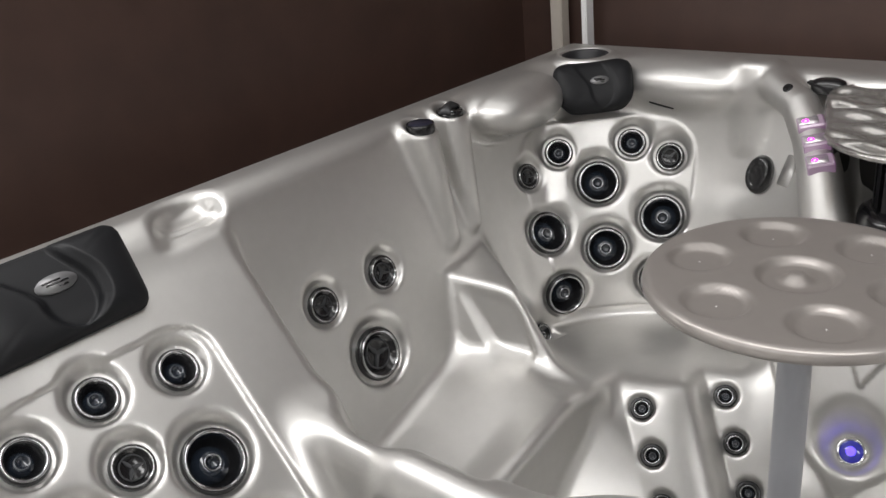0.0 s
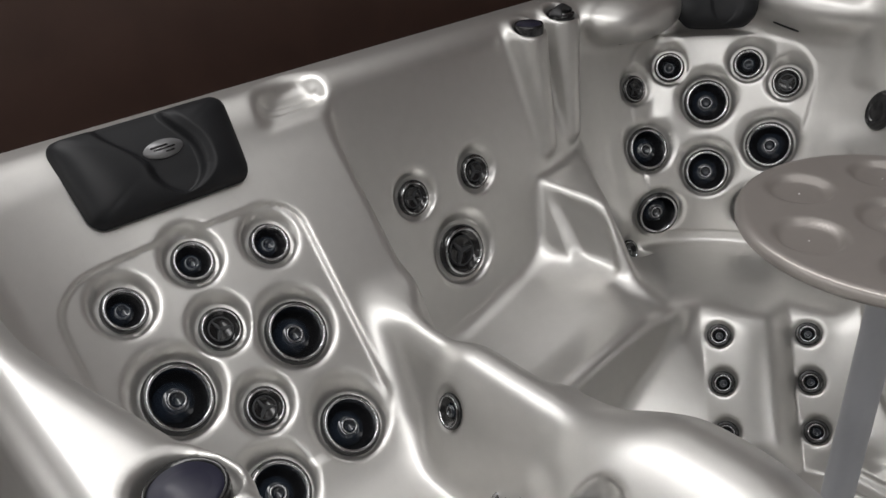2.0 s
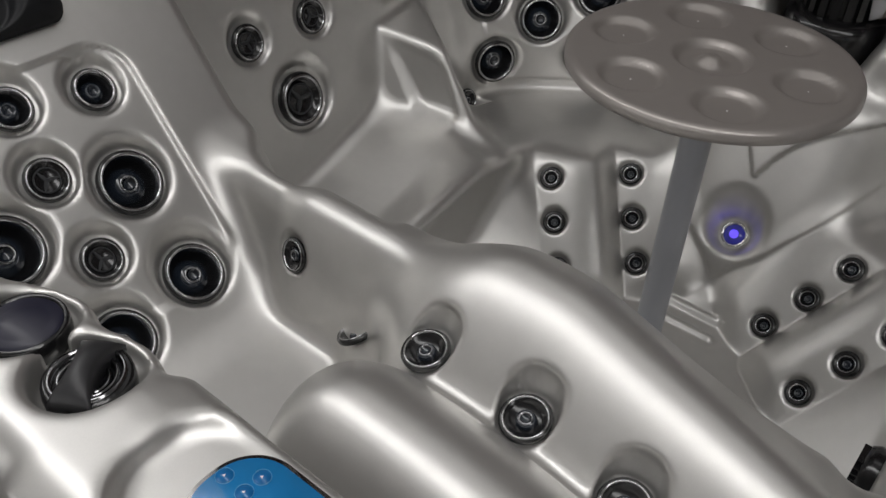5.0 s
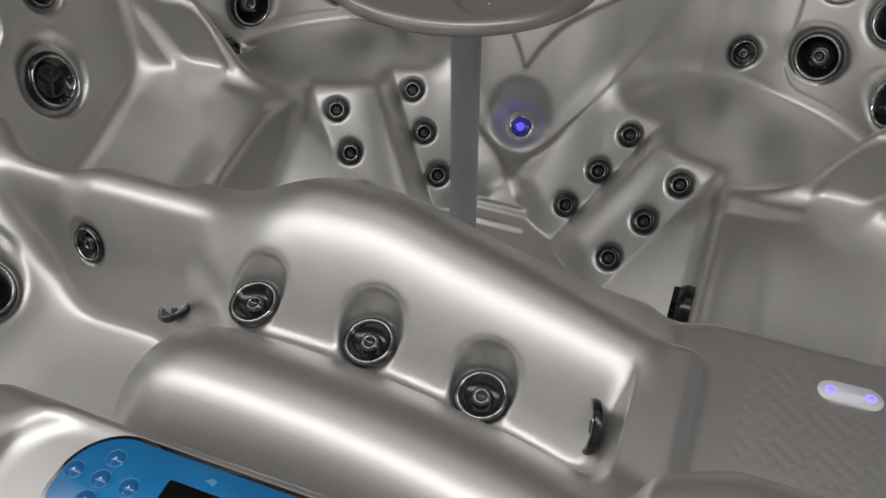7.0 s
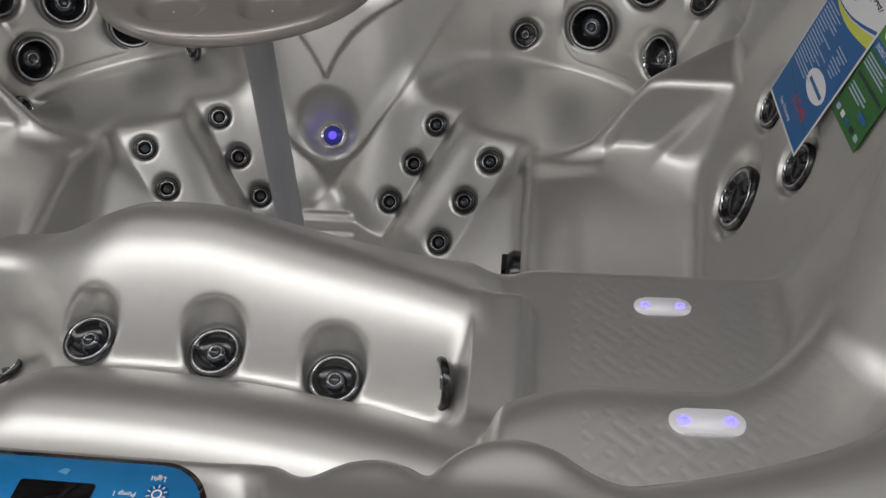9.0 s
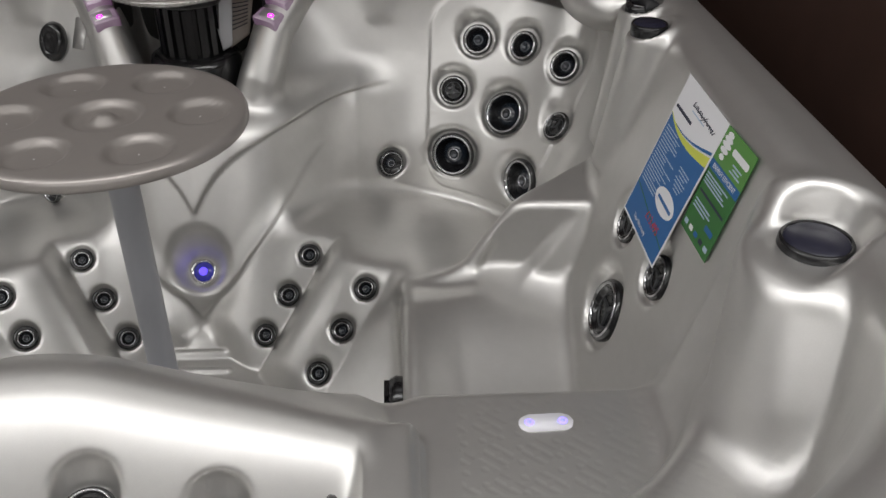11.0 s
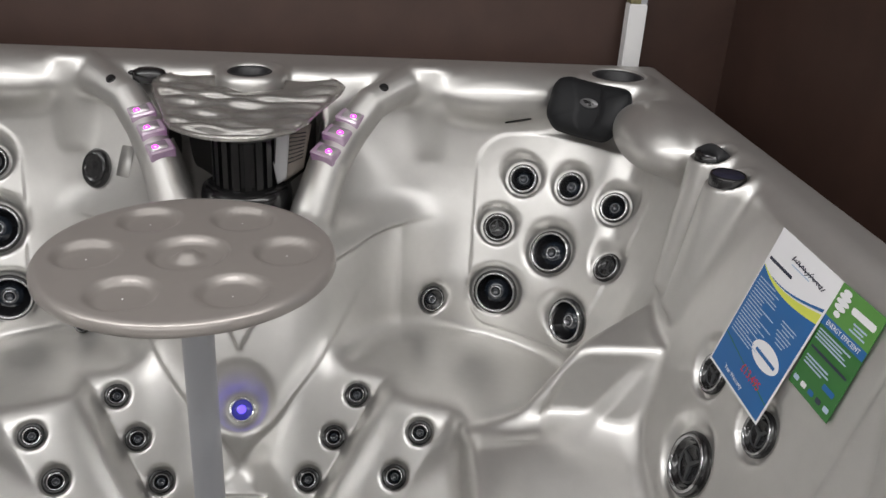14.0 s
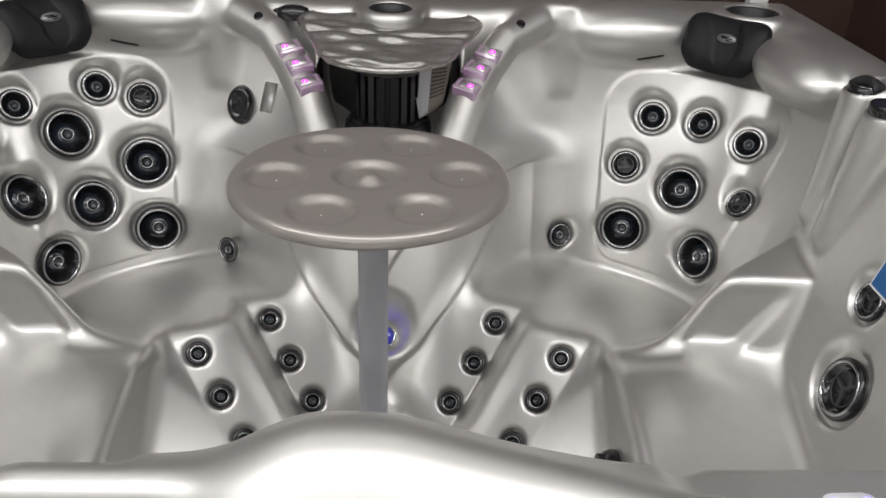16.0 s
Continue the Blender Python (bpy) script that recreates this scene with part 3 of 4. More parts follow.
VOX = 0.0045
verts, quads = skin(shell, (-1.10, -0.83, 0.04), (1.10, 1.40, 0.95), VOX)
tub = new("hot_tub")
tagged(tub, "pearl silver acrylic hot tub with black jets, empty and dry", "hot tub")
me = bpy.data.meshes.new("shell")
me.from_pydata([], [], [])
me.vertices.add(len(verts))
me.vertices.foreach_set("co", verts.astype(np.float32).ravel())
me.loops.add(quads.size)
me.loops.foreach_set("vertex_index", quads.ravel().astype(np.int32))
me.polygons.add(len(quads))
me.polygons.foreach_set("loop_start", np.arange(0, quads.size, 4, dtype=np.int32))
me.update(calc_edges=True)
me.validate()
me.polygons.foreach_set("use_smooth", np.ones(len(me.polygons), bool))
for mat in (M_SHELL, M_TREAD):
    me.materials.append(mat)
mid = np.empty(len(me.polygons) * 3)
me.polygons.foreach_get("center", mid)
mx, my, mz = mid.reshape(-1, 3).T
nrm = np.empty(len(me.polygons) * 3)
me.polygons.foreach_get("normal", nrm)
up_facing = nrm.reshape(-1, 3)[:, 2] > 0.8
tread = (mx > 0.53) & (mx < 0.80) & (my < -0.035) & (my > -0.62) & (mz > 0.5) & (mz < 0.70) & up_facing
tread |= (mx > 0.62) & (my < -0.30) & (my > -0.60) & (mz > 0.64) & (mz < 0.80)
me.polygons.foreach_set("material_index", np.where(tread, 1, 0).astype(np.int32))
shell_ob = new("shell", me)
shell_ob.parent = tub

# ---- jets ----
def ring_mesh(profile, n, mat, name):
    bm = lathe(profile, n)
    me = bpy.data.meshes.new(name)
    bm.normal_update()
    bmesh.ops.recalc_face_normals(bm, faces=bm.faces[:])
    bm.to_mesh(me)
    bm.free()
    me.materials.append(mat)
    me.polygons.foreach_set("use_smooth", [True] * len(me.polygons))
    return me


def spokes_mesh():
    """A thin hoop with three straight tapered spokes."""
    bm = lathe([(0.52, 0.02), (0.54, 0.06), (0.58, 0.06), (0.60, 0.02)], 32)
    for k in range(3):
        a = 2 * math.pi * k / 3
        c, sn = math.cos(a), math.sin(a)
        rows = []
        for r, w in ((0.0, 0.09), (0.25, 0.10), (0.53, 0.035)):
            rows.append([bm.verts.new((r * c - q * w * sn, r * sn + q * w * c, z)) for q, z in ((-1, -0.03), (-0.7, 0.05), (0.7, 0.05), (1, -0.03))])
        for a, b in zip(rows, rows[1:]):
            for i in range(3):
                bm.faces.new((a[i], a[i + 1], b[i + 1], b[i]))
    bmesh.ops.recalc_face_normals(bm, faces=bm.faces[:])
    me = bpy.data.meshes.new("spinner")
    bm.to_mesh(me)
    bm.free()
    me.materials.append(M_GREY)
    return me


BEZEL = {
    BIG: ring_mesh([(1.0, -0.1), (1.02, 0.05), (0.97, 0.16), (0.88, 0.17), (0.80, 0.05), (0.74, -0.25), (0.5, -0.55), (0, -0.6)], 40, M_BLACK, "bezel"),
    MID: ring_mesh([(1.0, -0.1), (1.03, 0.08), (0.95, 0.2), (0.82, 0.2), (0.70, 0.05), (0.62, -0.25), (0.4, -0.5), (0, -0.55)], 36, M_BLACK, "bezel"),
    SPIN: ring_mesh([(1.0, -0.1), (1.03, 0.08), (0.95, 0.2), (0.84, 0.2), (0.74, 0.1), (0.68, 0.0), (0, -0.03)], 36, M_BLACK, "bezel"),
    FOOT: ring_mesh([(1.0, -0.1), (1.05, 0.12), (0.92, 0.28), (0.75, 0.26), (0.58, 0.1), (0.45, -0.2), (0, -0.4)], 28, M_BLACK, "bezel"),
    PLAIN: ring_mesh([(1.0, -0.1), (1.03, 0.06), (0.95, 0.18), (0.84, 0.17), (0.72, 0.0), (0.5, -0.12), (0, -0.15)], 36, M_BLACK, "bezel"),
}
TRIM = {
    BIG: ring_mesh([(0.78, 0.02), (0.81, 0.13), (0.845, 0.19), (0.89, 0.205), (0.92, 0.18), (0.93, 0.12)], 40, M_BRIGHT, "trim_ring"),
    MID: ring_mesh([(0.76, 0.12), (0.79, 0.22), (0.86, 0.245), (0.92, 0.22), (0.935, 0.15)], 36, M_BRIGHT, "trim_ring"),
    SPIN: ring_mesh([(0.80, 0.14), (0.82, 0.22), (0.87, 0.235), (0.91, 0.21), (0.92, 0.15)], 36, M_BRIGHT, "trim_ring"),
    FOOT: ring_mesh([(0.56, 0.08), (0.60, 0.17), (0.67, 0.20), (0.72, 0.17)], 28, M_BRIGHT, "trim_ring"),
    PLAIN: ring_mesh([(0.80, 0.10), (0.82, 0.19), (0.865, 0.205), (0.90, 0.18), (0.91, 0.12)], 36, M_BRIGHT, "trim_ring"),
}
NOZZLE = {
    BIG: ring_mesh([(0.60, -0.48), (0.55, -0.30), (0.40, -0.18), (0.30, -0.10), (0.24, -0.11), (0.20, -0.25), (0.0, -0.28)], 28, M_DARK, "nozzle"),
    MID: ring_mesh([(0.52, -0.45), (0.48, -0.25), (0.34, -0.10), (0.26, -0.08), (0.20, -0.2), (0.0, -0.22)], 24, M_DARK, "nozzle"),
    FOOT: ring_mesh([(0.42, -0.25), (0.36, -0.08), (0.26, -0.04), (0.20, -0.15), (0.0, -0.2)], 20, M_DARK, "nozzle"),
    PLAIN: ring_mesh([(0.42, -0.13), (0.38, 0.0), (0.30, 0.08), (0.24, 0.08), (0.20, -0.02), (0.0, -0.05)], 24, M_DARK, "nozzle"),
    SPIN: spokes_mesh(),
}
for shapes in (BEZEL, TRIM, NOZZLE):
    shapes[BARE] = shapes[LEG] = shapes[PLAIN]
LIP = ring_mesh([(0.20, -0.01), (0.225, 0.03), (0.26, 0.035), (0.285, 0.0)], 20, M_DCHROME, "nozzle_ring")
turn = random.Random(5)
for kind, rad, p, n, up in SEATS:
    fl, dep, flare = DISH[kind]
    jet = new("jet", BEZEL[kind])
    jet.parent = tub
    jet.matrix_world = along(p - n * rad * (dep - 0.06), n) @ pose(0, 0, 0, 0, 0, turn.uniform(0, 360)) @ Matrix.Scale(rad, 4)
    for name, data, dz in (("trim_ring", TRIM[kind], 0), ("spinner" if kind == SPIN else "nozzle", NOZZLE[kind], 0)):
        o = new(name, data)
        o.parent = jet
    if kind in (BIG, PLAIN, LEG, BARE):
        o = new("nozzle_ring", LIP)
        o.parent = jet
        o.location = (0, 0, -0.10 if kind == BIG else 0.07)

# ---- further parts of the tub ----
def plate(points, z0, z1, bevel=0.0):
    """An upright prism over a closed outline in x and y."""
    bm = bmesh.new()
    lower = [bm.verts.new((x, y, z0)) for x, y in points]
    upper = [bm.verts.new((x, y, z1)) for x, y in points]
    bm.faces.new(upper)
    bm.faces.new(lower[::-1])
    for k in range(len(points)):
        j = (k + 1) % len(points)
        bm.faces.new((lower[k], lower[j], upper[j], upper[k]))
    if bevel:
        edges = [e for e in bm.edges if abs(e.verts[0].co.z - z1) < 1e-6 and abs(e.verts[1].co.z - z1) < 1e-6]
        bmesh.ops.bevel(bm, geom=edges, offset=bevel, segments=3, affect="EDGES")
    return bm


def shifted(points, x, y):
    return [(a + x, b + y) for a, b in points]


def rounded(w, h, r, n=10):
    """The outline of a rounded rectangle round the origin."""
    pts = []
    for cx, cy, a0 in ((w / 2 - r, h / 2 - r, 0), (-w / 2 + r, h / 2 - r, 90), (-w / 2 + r, -h / 2 + r, 180), (w / 2 - r, -h / 2 + r, 270)):
        pts += [(cx + r * math.cos(radians(a0 + 90 * k / n)), cy + r * math.sin(radians(a0 + 90 * k / n))) for k in range(n + 1)]
    return pts


def disc(rx, ry, n=32):
    return [(rx * math.cos(2 * math.pi * k / n), ry * math.sin(2 * math.pi * k / n)) for k in range(n)]


def at(ob, m):
    ob.matrix_world = m
    return ob


def solid(fn, nu, nv, thick):
    """A closed cushion-like body: fn(u, v) gives place and bulge for u, v in -1..1; its back lies flat."""
    bm = bmesh.new()
    front = [[bm.verts.new(fn(-1 + 2 * i / nu, -1 + 2 * j / nv, True)) for i in range(nu + 1)] for j in range(nv + 1)]
    rear = [[bm.verts.new(fn(-1 + 2 * i / nu, -1 + 2 * j / nv, False)) for i in range(nu + 1)] for j in range(nv + 1)]
    for j in range(nv):
        for i in range(nu):
            bm.faces.new((front[j][i], front[j][i + 1], front[j + 1][i + 1], front[j + 1][i]))
            bm.faces.new((rear[j][i], rear[j + 1][i], rear[j + 1][i + 1], rear[j][i + 1]))
    rim_f = front[0] + [r[-1] for r in front[1:]] + front[-1][-2::-1] + [r[0] for r in front[-2:0:-1]]
    rim_r = rear[0] + [r[-1] for r in rear[1:]] + rear[-1][-2::-1] + [r[0] for r in rear[-2:0:-1]]
    for k in range(len(rim_f)):
        j = (k + 1) % len(rim_f)
        bm.faces.new((rim_f[j], rim_f[k], rim_r[k], rim_r[j]))
    return bm


def soft(t):
    t = min(max(t, 0), 1)
    return t * t * (3 - 2 * t)


def pillow(w, h, thick, m, bow, sag, rc, deep):
    """A foam head pillow with a scooped tongue in its middle and an oval badge."""
    def fn(u, v, front):
        q = max(abs(u), abs(v), 1e-4)
        px, py = u / q * w / 2, v / q * h / 2
        cx, cy = max(-w / 2 + rc, min(w / 2 - rc, px)), max(-h / 2 + rc, min(h / 2 - rc, py))
        e = max(math.hypot(px - cx, py - cy), 1e-9)
        x, y = q * (cx + rc * (px - cx) / e), q * (cy + rc * (py - cy) / e)
        x, y = x * (1 - 0.05 * (1 - v)), y - sag * u * u
        a, b = 2 * x / w, 2 * y / h
        if b < -0.2:
            half = 0.33 * math.sqrt(max(1 - ((b + 0.2) / 0.66) ** 2, 0))
            left, right = 0.13 - half, 0.13 + half
        else:
            left, right = -0.20 - 0.36 * soft((b + 0.2) / 1.2), 0.46 - 0.20 * soft((b + 0.1) / 1.1)
        tongue = soft((a - left) / 0.13) * soft((right - a) / 0.06) if right - left > 0.01 else 0
        z = bow * u * u
        if front:
            lift = 0.55 * deep * (soft((a - right) / 0.10) * soft((1.05 - a) / 0.5) if a > 0.1 else 0.45 * soft((left - a) / 0.4))
            z += (thick * (0.72 + 0.28 * (1 - v * v)) + lift * (1 - q ** 4)) * (1 - q ** 7) ** 0.5 - deep * tongue * (0.70 + 0.30 * soft((b + 0.9) / 0.5)) * (1 - q ** 12)
        return (x, y, z)

    ob = part("pillow", solid(fn, 96, 60, thick), M_PILLOW, tub, "charcoal foam head pillow with an oval badge")
    at(ob, m)
    z = thick + 0.0012 - deep
    badge = part("badge", plate(disc(w * 0.11, w * 0.11 * 0.46), -0.004, 0.0025, 0.0008), M_BADGE, ob, "silver oval badge")
    badge.location = (0.05 * w, h * 0.08, z)
    for k in range(3):
        bar = part("emblem", plate(rounded(w * (0.10, 0.12, 0.05)[k], 0.003, 0.0014, 4), 0.0026, 0.0031), M_BLACK, badge)
        bar.location = (w * (-0.02, 0.005, 0.03)[k], (0.004, 0.0, -0.005)[k] * w / 0.25, 0)
    return ob


pillow(0.31, 0.160, 0.032, along((-0.905, -0.362, 0.852), (0.772, 0.0, 0.635)), 0.0, 0.0, 0.026, 0.018)
for sx in (1, -1):
    pillow(0.215, 0.135, 0.034, along((sx * 0.792, 1.063, 0.846), (-sx * 0.60, -0.60, 0.44)), 0.010, -0.004, 0.045, 0.003)


# valves and caps
def flat_cap(x, y, z, r):
    cap = part("valve_cap", lathe([(r * 0.96, -0.012), (r, 0.0), (r * 0.99, 0.010), (r * 0.93, 0.014), (r * 0.86, 0.011)], 40), M_BLACK, tub, "black round valve cap")
    cap.location = (x, y, z)
    part("lens", lathe([(r * 0.86, 0.0105), (r * 0.80, 0.0135), (r * 0.6, 0.0125), (r * 0.57, 0.0135), (0, 0.0135)], 40), M_LENS, cap, "smoky violet glass lens")
    return cap


def knob_cap(x, y, z, r, a):
    cap = part("valve_knob", lathe([(r * 0.98, -0.012), (r, 0.0), (r * 0.97, 0.008), (r * 0.85, 0.010), (r * 0.70, 0.004), (r * 0.5, 0.002), (0, 0.002)], 40), M_BLACK, tub, "black valve knob with a bridge handle")
    at(cap, pose(x, y, z, 0, 0, a))

    def fn(u, v, front):
        w = r * (0.27 + 0.22 * v * v)
        lift = 0.022 * math.sqrt(max(1 - (0.97 * v) ** 2, 0)) * (1 - 0.25 * u * u)
        return (u * w, v * r * 0.97, (0.006 + lift) if front else 0.003)

    part("handle", solid(fn, 10, 20, 0), M_RUBBER, cap)
    for q, h in ((0.80, 0.012), (0.62, 0.009), (0.44, 0.006)):
        part("grip_ring", lathe([(r * (q - 0.07), 0.003), (r * (q - 0.04), h), (r * (q + 0.03), h), (r * (q + 0.06), 0.003)], 32), M_DCHROME, cap)
    return cap


flat_cap(0.934, -0.140, 0.844, 0.043)
flat_cap(-0.155, -0.675, 0.878, 0.037)
knob_cap(-0.068, -0.672, 0.878, 0.036, 35)
for sx in (1, -1):
    flat_cap(sx * 0.908, 0.52, 0.876, 0.033)
    knob_cap(sx * 0.928, 0.645, 0.876, 0.033, 20)
    cup = part("cup_holder", lathe([(0.066, 0.006), (0.060, 0.009), (0.056, 0.004), (0.054, -0.07), (0.05, -0.085), (0, -0.088)], 40), M_RUBBER, tub, "black cup holder well")
    cup.location = (sx * 0.885, 1.175, 0.897)
cup = part("cup_holder", lathe([(0.052, 0.005), (0.047, 0.008), (0.043, 0.003), (0.041, -0.012), (0, -0.016)], 36), M_RUBBER, tub, "black cup holder well")
cup.location = (0.0, 1.115, 0.895)

# air lever and the two small drain holes beside the tray
lever = part("air_lever", lathe([(0.030, -0.01), (0.032, 0.004), (0.028, 0.016), (0.018, 0.021), (0, 0.022)], 28), M_BLACK, tub, "black air control lever")
at(lever, pose(-0.232, 1.145, 0.872) @ Matrix.Diagonal((1.25, 0.8, 1, 1)))
blade = part("blade", box(-0.038, -0.015, -0.008, 0.008, 0.004, 0.014, 0.003), M_BLACK, lever)
for sx in (1, -1):
    p = settle(base, (sx * 0.310, 1.098, 0.884))
    hole = part("drain_hole", lathe([(0.0115, -0.002), (0.0105, 0.0022), (0.008, 0.0018), (0, 0.0012)], 20), M_BLACK, tub)
    at(hole, along(p, slope(base, p)))
    # overflow slots under the shoulders
    for q, ax in (((sx * 0.640, 1.154, 0.804), (sx * 0.063, -0.010, 0.017)), ((sx * 0.90, 0.865, 0.800), (0.0, -0.063, -0.012))):
        p = settle(base, q)
        n = slope(base, p, 0.012)
        right = Vector(ax)
        right = (right - n * right.dot(n)).normalized()
        m = Matrix((right, n.cross(right), n)).transposed().to_4x4()
        m.translation = p
        slot = part("overflow_slot", plate(disc(0.033, 0.0055, 24), -0.012, 0.0015), M_BLACK, tub)
        at(slot, m)

# round suction knob with a grey rectangle beside it
p = settle(base, (-0.366, 1.135, 0.648))
n = slope(base, p, 0.02)
knob = part("suction_cover", lathe([(0.036, 0.0), (0.037, 0.010), (0.033, 0.020), (0.026, 0.026), (0.022, 0.022), (0.012, 0.024), (0, 0.025)], 32), M_BLACK, tub, "black oval suction cover")
at(knob, along(p, n) @ Matrix.Diagonal((0.95, 1.30, 1, 1)))
p = settle(base, (-0.296, 1.12, 0.672))
grey_rect = part("grey_rect", plate(rounded(0.036, 0.075, 0.003, 3), 0.0016, 0.0022), M_GREYRECT, tub, "pale grey rectangle")
at(grey_rect, along(p, slope(base, p, 0.02)))

# suction cover low in the footwell
cover = part("suction_cover", lathe([(0.05, -0.005), (0.052, 0.012), (0.046, 0.024), (0.03, 0.03), (0, 0.031)], 36), M_BLACK, tub, "black suction cover")
at(cover, along((0.459, 0.30, 0.21), (-1, 0, 0)))
for k in range(9):
    w = math.sqrt(max(0.042 ** 2 - ((k - 4) * 0.009) ** 2, 1e-5))
    bar = part("slat", box(-w, w, (k - 4) * 0.009 - 0.0018, (k - 4) * 0.009 + 0.0018, 0.022, 0.036, 0.0), M_BLACK, cover, smooth=False)

# lamp in the footwell
lamp = part("footwell_light", lathe([(0.030, -0.004), (0.030, 0.003), (0.026, 0.005), (0.023, 0.002), (0.021, 0.0)], 36), M_CHROME, tub, "round underwater light glowing violet blue")
at(lamp, along((0, 0.740, 0.228), (0, -0.72, 0.69)))
part("lens", lathe([(0.0225, 0.0), (0.018, 0.005), (0.009, 0.0065), (0, 0.007)], 32), M_LENSGLASS, lamp, "dark blue lens")
part("diode", lathe([(0.010, 0.0063), (0.008, 0.009), (0.004, 0.0105), (0, 0.011)], 24), M_LED_FOOT, lamp)

# light blocks on the ribs: clear steps, each with a brighter pad and a diode
def block_mesh(w, h):
    bm = bmesh.new()
    ring = []
    for y, lo, hi in ((-h / 2, -0.014, 0.011), (-h / 2 + 0.004, -0.014, 0.0135), (h / 2 - 0.002, -0.014, 0.003), (h / 2, -0.014, 0.000)):
        k = w / 2 * (0.94 if abs(y) == h / 2 else 1.0)
        ring.append([bm.verts.new(p) for p in ((-k, y, lo), (k, y, lo), (k, y, hi - 0.003), (k - 0.004, y, hi), (-k + 0.004, y, hi), (-k, y, hi - 0.003))])
    for a, b in zip(ring, ring[1:]):
        for i in range(6):
            bm.faces.new((a[i], a[(i + 1) % 6], b[(i + 1) % 6], b[i]))
    bm.faces.new(ring[0][::-1])
    bm.faces.new(ring[-1])
    bmesh.ops.recalc_face_normals(bm, faces=bm.faces[:])
    return bm


for sx in (1, -1):
    for x, y, z in ((0.229, 1.039, 0.821), (0.200, 0.995, 0.796), (0.176, 0.955, 0.765)):
        up = Vector((sx * 0.047, 0.078, 0.052)).normalized()
        n = Vector((sx * -0.12, -0.55, 0.80))
        n = (n - up * n.dot(up)).normalized()
        right = up.cross(n)
        p = Vector((sx * (x + 0.002), y, z)) - n * 0.002
        m = Matrix((right, up, n)).transposed().to_4x4()
        m.translation = p
        block = part("light_block", block_mesh(0.056, 0.042), M_ACRYL, tub, "clear light block with a magenta diode", smooth=False)
        at(block, m)
        o = part("pad", plate(rounded(0.042, 0.031, 0.007, 4), 0.002, 0.0042, 0.001), M_BLOCKPAD, block)
        o.matrix_local = pose(0.005 * sx, 0.0, 0.0070, -16)
        led = part("diode", lathe([(0.0032, 0.0042), (0.0036, 0.0054), (0.0064, 0.0054), (0.0070, 0.0042)], 20), M_LED_RIB, o)
        led.location = (0.006 * sx, -0.004, 0)
        led = part("diode_core", plate(disc(0.0028, 0.0028, 12), 0.0042, 0.0048), M_LED_CORE, o)
        led.location = (0.006 * sx, -0.004, 0)

# step lights
for x, y, z in ((0.655, -0.090, 0.5285), (0.656, -0.380, 0.6535)):
    sl = part("step_light", plate(rounded(0.076, 0.031, 0.015, 8), -0.003, 0.004, 0.0015), M_PEARLWHITE, tub, "white lozenge step light with two blue diodes")
    at(sl, pose(x, y, z, 0, 0, 2))
    for sx in (-1, 1):
        led = part("diode", plate(disc(0.0065, 0.0065, 20), 0.0042, 0.0050), M_LED_STEP, sl)
        led.location = (sx * 0.0235, 0, 0)
        led = part("diode_core", plate(disc(0.003, 0.003, 14), 0.0051, 0.0056), M_STEP_CORE, sl)
        led.location = (sx * 0.0235, 0, 0)


# waterfall tray over the filter
def tray_mesh():
    """A rippled shelf with a rolled rim, widest near its back and round at its front."""
    bm = bmesh.new()
    nu, nv = 72, 72
    rows = []
    for j in range(nv + 1):
        v = j / nv
        row = []
        for i in range(nu + 1):
            u = -1 + 2 * i / nu
            half = 0.190 + 0.030 * soft(v / 0.14) - 0.078 * soft((v - 0.10) / 0.90) - 0.016 * soft((v - 0.86) / 0.14)
            x, y = u * half, 1.160 - v * (0.345 + 0.072 * (1 - u * u))
            inner = soft((1 - abs(u)) / 0.10) * soft((1 - v) / 0.10)
            swell = math.sin(y * 118 + 1.6 * math.sin(x * 13 + 1.0) + 0.9 * math.sin(y * 31 + x * 9))
            cross = math.sin(y * 71 - x * 17 + 2.0) * math.sin(x * 27 + y * 15)
            z = 0.876 - 0.022 * v + 0.0085 * (0.75 * swell + 0.6 * cross) * inner
            z += 0.008 * (1 - soft((1 - abs(u)) / 0.08) * soft((1 - v) / 0.07)) - 0.010 * max(0, 1 - (1 - abs(u)) / 0.02, 1 - (1 - v) / 0.018) ** 2
            row.append(bm.verts.new((x, y, z)))
        rows.append(row)
    for a, b in zip(rows, rows[1:]):
        for i in range(nu):
            bm.faces.new((a[i], b[i], b[i + 1], a[i + 1]))
    bmesh.ops.solidify(bm, geom=bm.faces[:], thickness=0.016)
    bmesh.ops.recalc_face_normals(bm, faces=bm.faces[:])
    return bm


part("waterfall_tray", tray_mesh(), M_TRAY, tub, "rippled pearl waterfall tray")

# dark sheets added for the shade inside the filter housing
bm = box(-0.163, 0.163, 0.985, 1.126, 0.543, 0.795)
bmesh.ops.delete(bm, geom=[f for f in bm.faces if f.normal.z > 0.9 or f.normal.y < -0.9], context="FACES")
bmesh.ops.reverse_faces(bm, faces=bm.faces[:])
part("filter_shade", bm, M_HOUSINGSHADE, tub, "dark sheets standing in for the shade in the filter housing", smooth=False)

